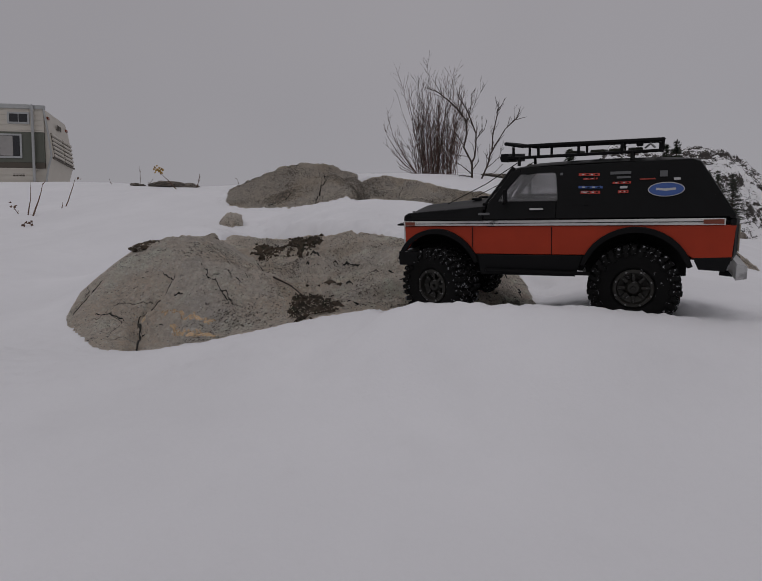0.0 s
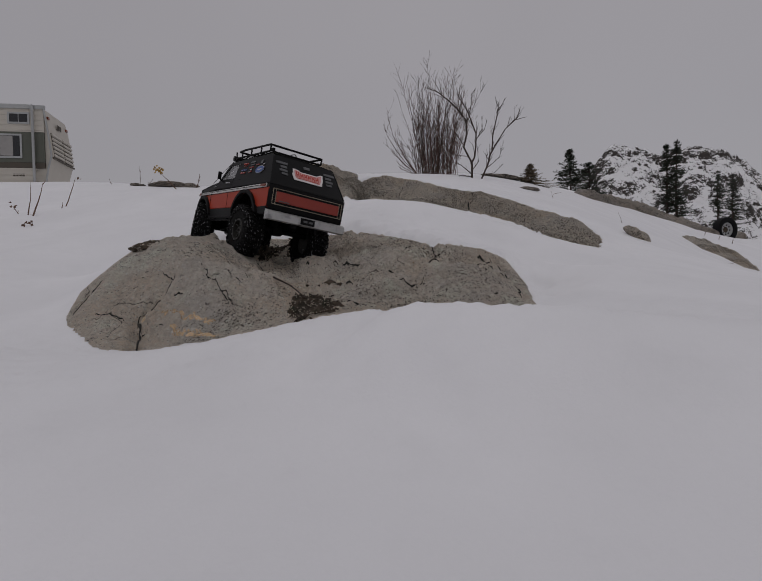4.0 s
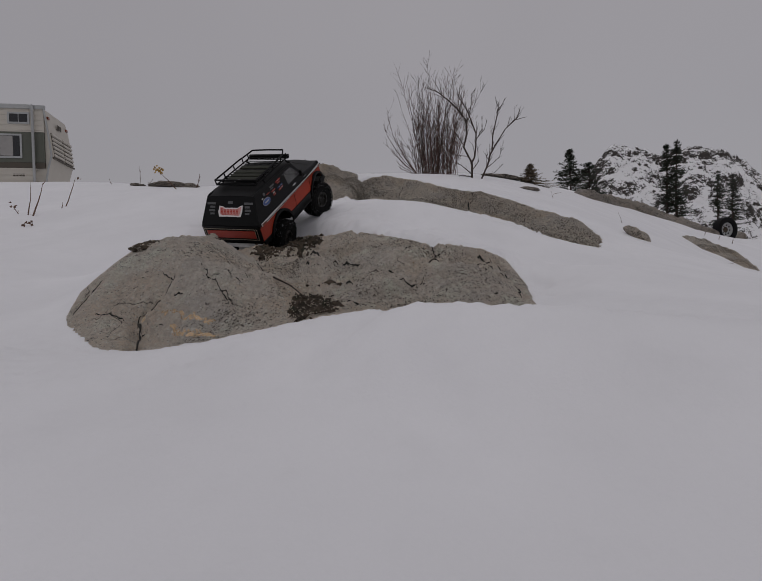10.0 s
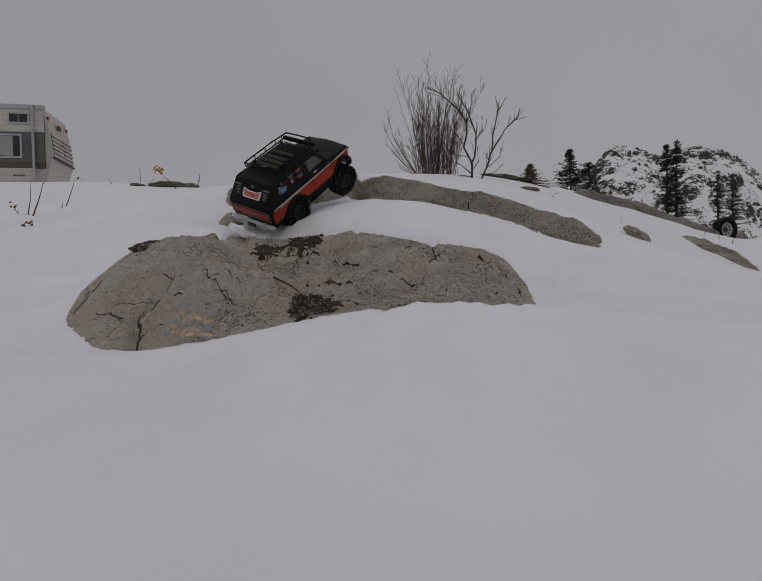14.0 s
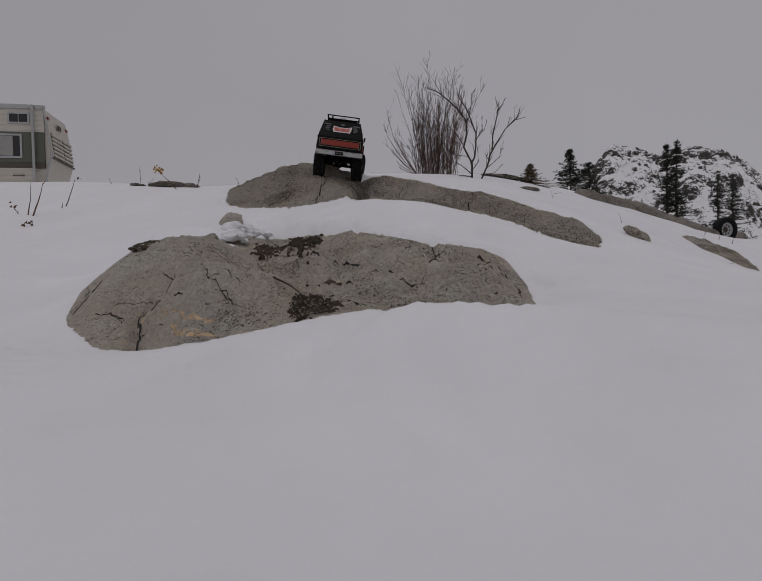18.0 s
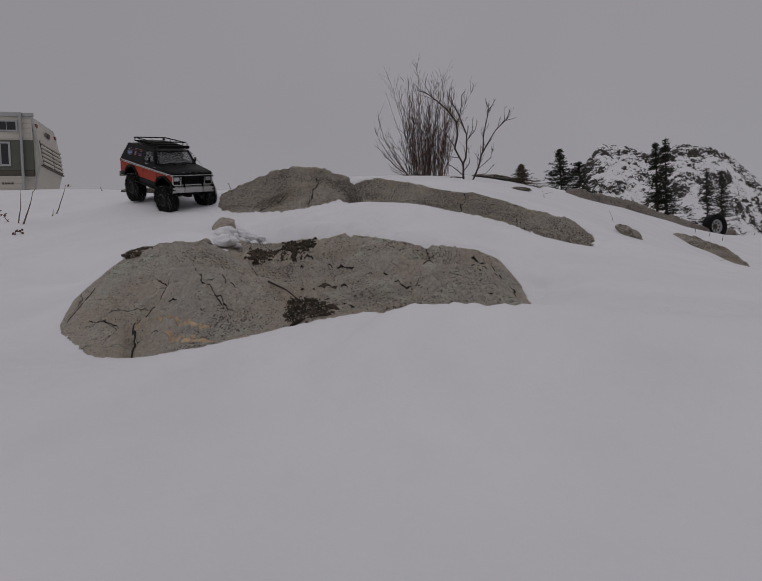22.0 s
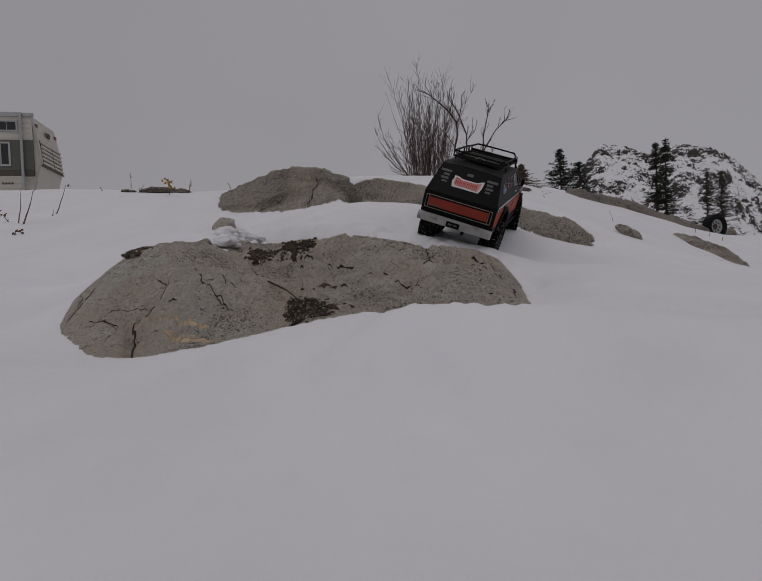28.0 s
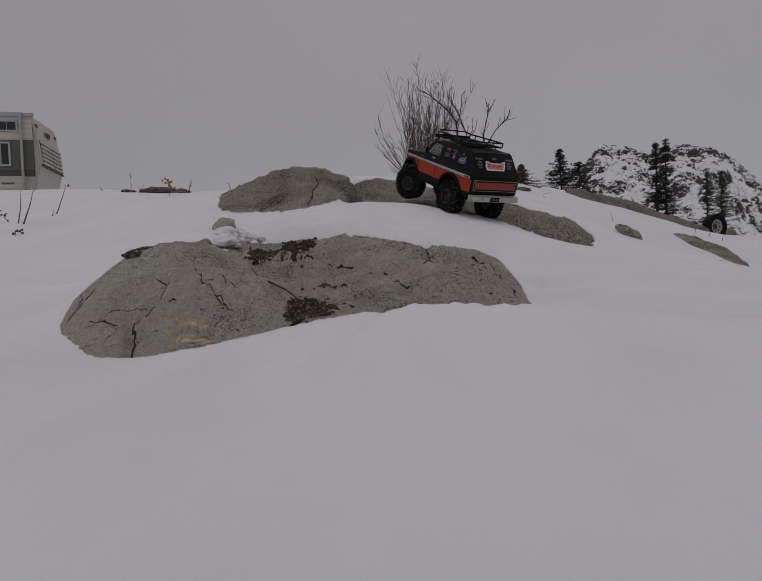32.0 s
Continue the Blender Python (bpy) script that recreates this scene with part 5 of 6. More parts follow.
boulder("flat_stone", (1.27, 6.1), (0.20, 0.13, 0.030), (0, 7, -5), FAR_ROCK, "flat dark stone behind the shrub", 25)


# ---- plants ----
def stem_path(base, tip, bend, n=5, rng=random):
    base, tip = Vector(base), Vector(tip)
    out = []
    for i in range(n + 1):
        k = i / n
        p = base.lerp(tip, k)
        p += Vector((bend[0], bend[1], 0)) * math.sin(math.pi * k * 0.9) * (tip - base).length
        p += Vector((rng.uniform(-1, 1), rng.uniform(-1, 1), rng.uniform(-1, 1))) * 0.012 * (tip - base).length * (0 < i < n)
        out.append(p)
    return out


def stem(bm, path, r, rng, twigs, seg=4, reach=0.22, deep=1):
    """A tapering stem with side twigs."""
    tube(bm, path, r, seg, r * 0.25)
    length = sum((b - a).length for a, b in zip(path, path[1:]))
    for _ in range(twigs):
        k = rng.uniform(0.14, 0.97) * (len(path) - 1)
        i = min(int(k), len(path) - 2)
        p = path[i].lerp(path[i + 1], k - i)
        d = (path[i + 1] - path[i]).normalized()
        side = Vector((rng.uniform(-1, 1), rng.uniform(-1, 1), rng.uniform(-0.1, 0.7)))
        tip = p + (d * 0.7 + side * 0.6).normalized() * length * rng.uniform(0.4, 1.0) * reach
        q = stem_path(p, tip, (0, 0), 2, rng)
        if deep > 0:
            stem(bm, q, max(0.0013, r * 0.36), rng, rng.choice((0, 1, 2)), 3, 0.5, deep - 1)
        else:
            tube(bm, q, max(0.0011, r * 0.5), 3, max(0.0006, r * 0.2))


def willow_bush(at, size):
    rng = random.Random(12)
    x0, y0 = at
    t = thing("willow_bush", "leafless bush of many thin reddish-brown stems in the snow", "bush", pose(x0, y0, float(land(x0, y0)) - 0.03))
    for k in range(135):
        a = rng.uniform(-1, 1)
        bx, by = 0.185 * a + rng.gauss(0, 0.04), rng.uniform(-0.22, 0.22)
        lean = a * rng.uniform(0.06, 0.44) + rng.gauss(0.01, 0.08)
        lean *= 0.62 if lean < 0 else 1.0
        h = rng.uniform(0.55, 1.36) * (1 - 0.25 * abs(a))
        if k < 14:
            lean, h = rng.uniform(-0.9, -0.35) if k % 2 else rng.uniform(0.3, 0.7), rng.uniform(0.3, 0.8)
        bm = bmesh.new()
        path = stem_path((bx, by, 0), (bx + lean * h, by + rng.uniform(-0.2, 0.2), h), (-0.16 * lean + rng.gauss(0, 0.025), 0.02), 7, rng)
        stem(bm, [p * size for p in path], rng.uniform(0.0024, 0.0044) * size, rng, rng.randint(12, 20), 4, 0.17)
        part("stem", bm, TWIG if k % 3 else BARK, t)
    for tip in ((-0.37, 0.0, 1.05), (-0.45, 0.05, 0.36), (-0.47, 0.0, 0.52), (-0.36, 0.05, 0.17), (-0.40, -0.1, 0.26), (-0.36, 0.0, 0.42), (-0.33, 0.1, 0.12), (-0.30, 0.0, 0.33), (-0.42, 0.1, 0.68), (-0.26, 0.1, 0.92), (0.37, 0.0, 0.80), (0.30, 0.1, 0.62), (0.14, 0.0, 1.06)):
        bm = bmesh.new()
        stem(bm, [p * size for p in stem_path((0.2 * tip[0] / abs(tip[0]), 0, 0.03), tuple(c / 0.79 for c in tip), (-0.10 if tip[2] < 0.7 else 0.05, 0), 8, rng)], 0.0046 * size, rng, 15)
        part("stem", bm, TWIG, t)


def crooked_shrub(at, label, limbs, thick, seed):
    """Forking bare shrub; each limb runs through points of (x, z) from its foot, wandering a little in depth."""
    rng = random.Random(seed)
    t = thing("crooked_shrub", label, "bush", pose(at[0], at[1], float(land(at[0], at[1])) - 0.02))
    for k, (limb, size) in enumerate(limbs):
        bm = bmesh.new()
        drift = rng.uniform(-0.03, 0.03)
        path = [Vector((x + rng.uniform(-0.008, 0.008) * (i > 0), drift * i + rng.uniform(-0.01, 0.01) * (i > 0), z)) for i, (x, z) in enumerate(limb)]
        stem(bm, path, thick * size, rng, 20 if size > 0.5 else 10, 5, 0.20, 2)
        part("limb", bm, BARK, t)
    return t


TAWNY = material("tawny_young_needles", (0.12, 0.092, 0.06), 0.85, vary=0.5, grain=30)


def conifer(at, top, wide, label, seed, z=None, whorls=54, low=0.20, bare=0.0, tuft=0.82, mat=NEEDLE, slim=0.6):
    """A pine: tapered trunk, drooping limbs and a ragged crown of needle tufts."""
    rng = random.Random(seed)
    ground = hill(*at) if z is None else z
    h = top - ground
    t = thing("pine_tree", label, "tree", pose(at[0], at[1], ground - 0.05), "pines")
    bm = bmesh.new()
    tube(bm, [(0.02 * h * rng.uniform(-0.4, 0.4) * math.sin(k), 0.01 * h * rng.uniform(-1, 1), h * k / 8) for k in range(9)], 0.016 * h, 7, 0.003 * h)
    part("trunk", bm, BARK, t)
    bm, crown = bmesh.new(), bmesh.new()
    for w in range(whorls):
        k = low + (0.985 - low) * (w / (whorls - 1)) ** 0.92
        if rng.random() < bare:
            continue
        layer = rng.uniform(0.5, 1.2)
        for _ in range(rng.randint(6, 9)):
            reach = wide * layer * (1 - k) ** slim * rng.uniform(0.55, 1.15) + 0.010 * h
            a = rng.uniform(0, math.tau)
            tip = Vector((math.cos(a) * reach, math.sin(a) * reach, 0))
            root = Vector((0, 0, h * min(0.985, k + rng.gauss(0, 0.018))))
            tip.z = root.z - reach * rng.uniform(-0.15, 0.25)
            tube(bm, [root, root.lerp(tip, 0.5) - Vector((0, 0, 0.05 * reach)), tip], 0.0032 * h, 3, 0.001 * h)
            for _ in range(8 + int(18 * (1 - k))):
                c = root.lerp(tip, rng.uniform(0.15, 1.03)) + Vector((rng.gauss(0, 1), rng.gauss(0, 1), rng.gauss(0, 0.45))) * 0.008 * h
                s = tuft * h * rng.uniform(0.007, 0.015)
                for _ in range(5):
                    d = Vector((rng.gauss(0, 1), rng.gauss(0, 1), rng.gauss(0.25, 0.6))).normalized()
                    e = d.orthogonal().normalized() * s * 0.30
                    crown.faces.new([crown.verts.new(p) for p in (c - e * 0.4, c + d * s - e * 0.3, c + d * s * 1.5, c + d * s * 0.7 + e, c + e * 0.4)])
    tagged(part("branchwork", bm, BARK, t), kind="stuff")
    part("crown", crown, mat, t, "dark green needles with some snow")
    return t


# ---- far hill ----
def hill_height(x, y):
    x, y = np.asarray(x, float), np.asarray(y, float)
    r = x / np.maximum(y, 1)
    crest = 33.0 * ramp(0.322, 0.405, r) ** 0.36 * (1 - 0.48 * ramp(0.585, 0.745, r)) * (1 - 0.85 * ramp(0.74, 1.1, r)) - 2.0 * np.exp(-((r - 0.487) / 0.022) ** 2)
    face = ramp(70, 174, y) ** 0.75 * (1 - ramp(182, 225, y))
    rough = 2.6 * ripple(x, y, 0.075, 5, 0.55) + 1.1 * np.tanh(6 * ripple(x * 0.6, y, 0.12, 3)) + 1.0 * np.tanh(6 * ripple(x, y, 0.33, 3)) + 0.5 * np.tanh(6 * ripple(x + 9, y, 0.8, 2))
    return -1.5 + crest * face + rough * ramp(0.0, 0.3, face) * ramp(0.335, 0.36, r)


def hill(x, y):
    """Ground height far out: the snow sheet or the hill, whichever is higher."""
    return max(float(land(x, y)), float(hill_height(x, y)))


def far_hill():
    x, y = np.meshgrid(np.arange(20, 150, 0.5), np.arange(66, 228, 0.6))
    z = hill_height(x, y)
    ny, nx = x.shape
    idx = np.arange(ny * nx).reshape(ny, nx)
    f = np.stack([idx[:-1, :-1], idx[:-1, 1:], idx[1:, 1:], idx[1:, :-1]], -1).reshape(-1, 4)
    m = bpy.data.materials.new("snowy_crag")
    m.use_nodes = True
    n, l = m.node_tree.nodes, m.node_tree.links
    b = n["Principled BSDF"]
    geo, co = n.new("ShaderNodeNewGeometry"), n.new("ShaderNodeTexCoord")
    sep, add, cut, mix = n.new("ShaderNodeSeparateXYZ"), n.new("ShaderNodeMath"), n.new("ShaderNodeMapRange"), n.new("ShaderNodeMix")
    patch, grain, ramp_c = n.new("ShaderNodeTexNoise"), n.new("ShaderNodeTexNoise"), n.new("ShaderNodeMix")
    patch.inputs["Scale"].default_value, patch.inputs["Detail"].default_value, patch.inputs["Roughness"].default_value = 0.95, 9, 0.80
    grain.inputs["Scale"].default_value, grain.inputs["Detail"].default_value = 1.1, 5
    stretch = n.new("ShaderNodeMapping")
    stretch.inputs["Scale"].default_value = (1.0, 0.7, 1.5)
    stretch.inputs["Rotation"].default_value = (0.2, 0.5, 0.3)
    l.new(co.outputs["Object"], stretch.inputs["Vector"])
    l.new(stretch.outputs["Vector"], patch.inputs["Vector"])
    l.new(co.outputs["Object"], grain.inputs["Vector"])
    l.new(geo.outputs["Normal"], sep.inputs[0])
    crag, crag_k = n.new("ShaderNodeTexNoise"), n.new("ShaderNodeMath")
    crag.inputs["Scale"].default_value, crag.inputs["Detail"].default_value = 0.055, 3
    l.new(co.outputs["Object"], crag.inputs["Vector"])
    crag_k.operation, crag_k.inputs[1].default_value = "MULTIPLY_ADD", 0.35
    l.new(crag.outputs["Fac"], crag_k.inputs[0])
    add.operation = "MULTIPLY_ADD"
    l.new(sep.outputs["Z"], add.inputs[0])
    add.inputs[1].default_value = -0.36
    l.new(patch.outputs["Fac"], add.inputs[2])
    cut.inputs["From Min"].default_value, cut.inputs["From Max"].default_value = 0.450, 0.474
    # the wind keeps the crest bare
    rise, high, bare = n.new("ShaderNodeSeparateXYZ"), n.new("ShaderNodeMapRange"), n.new("ShaderNodeMath")
    l.new(co.outputs["Object"], rise.inputs[0])
    high.inputs["From Min"].default_value, high.inputs["From Max"].default_value, high.inputs["To Max"].default_value = 22.0, 32.0, 0.075
    l.new(rise.outputs["Z"], high.inputs["Value"])
    l.new(add.outputs[0], bare.inputs[0])
    l.new(high.outputs["Result"], bare.inputs[1])
    l.new(bare.outputs[0], crag_k.inputs[2])
    l.new(crag_k.outputs[0], cut.inputs["Value"])
    ramp_c.data_type = mix.data_type = "RGBA"
    ramp_c.inputs["A"].default_value, ramp_c.inputs["B"].default_value = (0.014, 0.013, 0.013, 1), (0.075, 0.063, 0.056, 1)
    l.new(grain.outputs["Fac"], ramp_c.inputs["Factor"])
    mix.inputs["A"].default_value = (0.78, 0.78, 0.80, 1)
    l.new(ramp_c.outputs["Result"], mix.inputs["B"])
    l.new(cut.outputs["Result"], mix.inputs["Factor"])
    l.new(mix.outputs["Result"], b.inputs["Base Color"])
    b.inputs["Roughness"].default_value = 0.95
    ob = sheet("rocky_hill", np.stack([x, y, z], -1).reshape(-1, 3), f, [m])
    tagged(ob, "far rocky hill with crags showing through the snow", "hill", kind="structure")


far_hill()
willow_bush((0.540, 5.6), 0.79)
crooked_shrub((0.795, 4.95), "bare crooked shrub with dark bent branches", (
    ([(0, 0), (-0.007, 0.136), (-0.07, 0.266), (-0.055, 0.372), (-0.067, 0.479), (-0.13, 0.566), (-0.22, 0.632), (-0.32, 0.690), (-0.385, 0.712)], 1.0),
    ([(-0.007, 0.136), (0.028, 0.19), (0.038, 0.28), (0.032, 0.39), (-0.001, 0.50), (-0.040, 0.59), (-0.090, 0.67), (-0.125, 0.72)], 0.9),
    ([(-0.061, 0.287), (-0.133, 0.395), (-0.196, 0.482)], 0.5), ([(0.036, 0.33), (0.09, 0.44), (0.10, 0.53)], 0.4), ([(-0.02, 0.54), (0.0, 0.63), (-0.01, 0.70), (0.03, 0.75)], 0.40), ([(0.034, 0.34), (0.11, 0.42), (0.125, 0.50)], 0.4),
    ([(0, 0.05), (-0.09, 0.13), (-0.17, 0.16)], 0.5), ([(0, 0.03), (-0.10, 0.04), (-0.20, -0.01)], 0.5), ([(0, 0.08), (0.07, 0.16), (0.05, 0.30)], 0.4), ([(-0.03, 0.2), (-0.16, 0.22), (-0.24, 0.33)], 0.35)), 0.0098, 31)
crooked_shrub((0.878, 5.0), "bare shrub leaning out with upturned forked branches", (
    ([(0, 0), (0.058, 0.133), (0.093, 0.239), (0.146, 0.324), (0.234, 0.450), (0.321, 0.534), (0.365, 0.618)], 1.0), ([(0.102, 0.261), (0.112, 0.388), (0.136, 0.537), (0.149, 0.601), (0.116, 0.687)], 0.8),
    ([(0.149, 0.601), (0.19, 0.64), (0.215, 0.70)], 0.5), ([(0.234, 0.45), (0.265, 0.556)], 0.45), ([(0.299, 0.513), (0.385, 0.533)], 0.45), ([(0.058, 0.112), (0.166, 0.195), (0.202, 0.323)], 0.4), ([(0.02, 0.05), (0.12, 0.07), (0.2, 0.14)], 0.3)), 0.0082, 37)
conifer((1.58, 6.05), float(land(1.58, 6.05)) + 0.25, 0.235, "tiny young pine with tawny lower twigs on the snow", 5, z=float(land(1.58, 6.05)) - 0.02, whorls=36, low=0.0, tuft=2.6, mat=TAWNY, slim=0.7)
conifer((23.29, 45.37), 10.12, 1.6, "tall dark pine below the rocky hill", 41, slim=0.72, bare=0.20, low=0.30, whorls=34)
conifer((22.62, 45.6), 9.85, 1.35, "tall dark pine below the rocky hill", 42, slim=0.75, bare=0.26, low=0.32, whorls=32)
conifer((23.52, 40.25), 6.85, 1.0, "thin half-bare pine below the rocky hill", 43, bare=0.42, whorls=30, low=0.3)
conifer((25.18, 41.25), 6.75, 1.75, "dark pine below the rocky hill", 44, slim=0.7, low=0.32, bare=0.10, whorls=30)
conifer((12.62, 38.29), 8.1, 2.9, "dark pine on the snowy skyline", 45, low=0.08, slim=0.80, whorls=40, bare=0.03, tuft=1.0)
conifer((14.6, 40.28), 7.55, 3.6, "dark bushy pine on the snowy skyline", 46, low=0.03, slim=0.62, whorls=44, bare=0.03, tuft=1.1)


def weed(base, tip, label, seed, r=0.0035, twigs=2, head=None, mat=None):
    rng = random.Random(seed)
    t = thing("dry_weed", label, "weed", pose(base[0], base[1], float(land(*base)) - 0.01), "dry weeds")
    bm = bmesh.new()
    stem(bm, stem_path((0, 0, 0), tip, (0.03, 0), 4, rng), r, rng, twigs, 4, 0.25, 0)
    part("stalk", bm, DRY, t)
    if head:
        bm = bmesh.new()
        for _ in range(head):
            c = Vector(tip) + Vector((rng.gauss(0, 1), rng.gauss(0, 1), rng.gauss(0, 0.6))) * 0.014
            d = Vector((rng.gauss(0, 1), rng.gauss(0, 1), rng.gauss(0, 1))).normalized() * 0.012
            e = d.orthogonal() * 0.4
            bm.faces.new([bm.verts.new(p) for p in (c, c + d * 0.6 + e, c + d * 1.4, c + d * 0.6 - e)])
        part("withered_leaves", bm, mat or YELLOW, t)
    return t


LONE = "single dry brown stalk standing in the snow"
weed((-1.713, 2.82), (0.02, 0, 0.17), LONE, 1, 0.0035, 0)
weed((-1.665, 2.776), (0.055, 0, 0.165), LONE, 2, 0.0042, 1)
weed((-1.666, 3.067), (0.05, 0.02, 0.165), LONE, 3, 0.0035, 0, 3, DRY)
weed((-1.648, 3.002), (0.008, 0, 0.045), LONE, 4, 0.003, 0)
weed((-1.79, 2.877), (-0.03, 0, 0.045), "short withered seed stalk in the snow", 5, 0.003, 2, 5, DRY)
weed((-1.55, 2.52), (0.005, 0, 0.03), "short withered seed stalk in the snow", 6, 0.004, 2, 6, DRY)
weed((-1.75, 4.25), (0.0, 0, 0.15), LONE, 7, 0.003, 6)
weed((-1.71, 4.27), (0.05, 0, 0.06), "small dry twig on the skyline", 8, 0.003, 5)
LEANING_WEED = weed((-1.076, 3.10), (-0.108, 0, 0.114), "leaning dry stalk with withered yellow leaves", 9, 0.003, 1, 26, YELLOW)
weed((-1.325, 4.2), (0.03, 0, 0.10), "small bare twig on the skyline", 10, 0.003, 16)
weed((-1.98, 4.3), (-0.02, 0, 0.05), "small dry twig on the skyline", 11, 0.003, 3)
weed((-0.72, 3.02), (-0.02, 0, 0.07), "small dry twig behind the boulder", 12, 0.002, 3)
weed((-0.60, 3.10), (0.01, 0, 0.06), "small dry twig behind the boulder", 13, 0.002, 4)
weed((-1.28, 3.6), (0.05, 0, -0.02), "broken twig lying on the snow", 14, 0.003, 0)
weed((1.45, 4.9), (0.10, 0, 0.02), "thin twig bent over the snow", 15, 0.002, 1)
weed((1.32, 4.4), (-0.015, 0, 0.06), "thin dry stalk in the snow", 16, 0.002, 1)
weed((1.72, 4.1), (-0.03, 0, 0.09), "thin dry stalk beside the rock wedge", 17, 0.002, 0)
weed((2.35, 4.0), (0.10, 0, 0.01), "thin twig lying on the snow", 18, 0.002, 1)
boulder("far_stone", (10.2, 16.6), (0.32, 0.25, 0.26), (0, 0, 20), FAR_ROCK, "brownish stone in the snow behind the old tyre", 31)
boulder("far_stone", (7.55, 13.6), (0.42, 0.3, 0.16), (0, 12, 10), FAR_ROCK, "dark broken stone beside the old tyre", 33)
boulder("far_stone", (6.75, 12.6), (0.36, 0.3, 0.18), (0, 8, 60), FAR_ROCK, "dark broken stone beside the old tyre", 35)
for k in range(7):
    weed((4.6 + 0.35 * k, 8.2 + 0.25 * (k % 3)), (0.02, 0, 0.06 + 0.02 * (k % 3)), "dry brown weed tuft in the snow", 30 + k, 0.006, 5)


# ---- old tyre ----
def old_tyre(at):
    t = thing("old_tyre", "old black car tyre on a pale rim, standing in the snow", "tyre", pose(at[0], at[1], float(land(*at)) + 0.24, 0, 5, 16))
    bm = bmesh.new()
    turned(bm, [(-0.09, 0.19), (-0.115, 0.215), (-0.125, 0.28), (-0.10, 0.325), (0, 0.337), (0.10, 0.325), (0.125, 0.28), (0.115, 0.215), (0.09, 0.19), (-0.09, 0.19)], 40)
    part("tyre", bm, PLASTIC, t, smooth=50)
    bm = bmesh.new()
    turned(bm, [(-0.07, 0.205), (-0.075, 0.16), (-0.03, 0.14), (-0.02, 0.08), (0.02, 0.08), (0.03, 0.14), (0.075, 0.16), (0.07, 0.205)], 32)
    part("rim", bm, ALU, t, "pale steel rim", 40)
    bm = bmesh.new()
    turned(bm, [(-0.02, 0.0), (-0.02, 0.085), (0.02, 0.085), (0.02, 0.0)], 20)
    part("hub", bm, SOIL, t)
    # slots are dark blocks on the uncut rim, standing in for shaded holes
    for k in range(8):
        bm = bmesh.new()
        a = k * math.tau / 8
        for y in (-0.05, 0.05):
            box(bm, (0.12 * math.cos(a), y * 0.75, 0.12 * math.sin(a)), (0.035, 0.02, 0.035), 0.006)
        part("rim_slot", bm, PLASTIC, t)


old_tyre((9.25, 15.5))


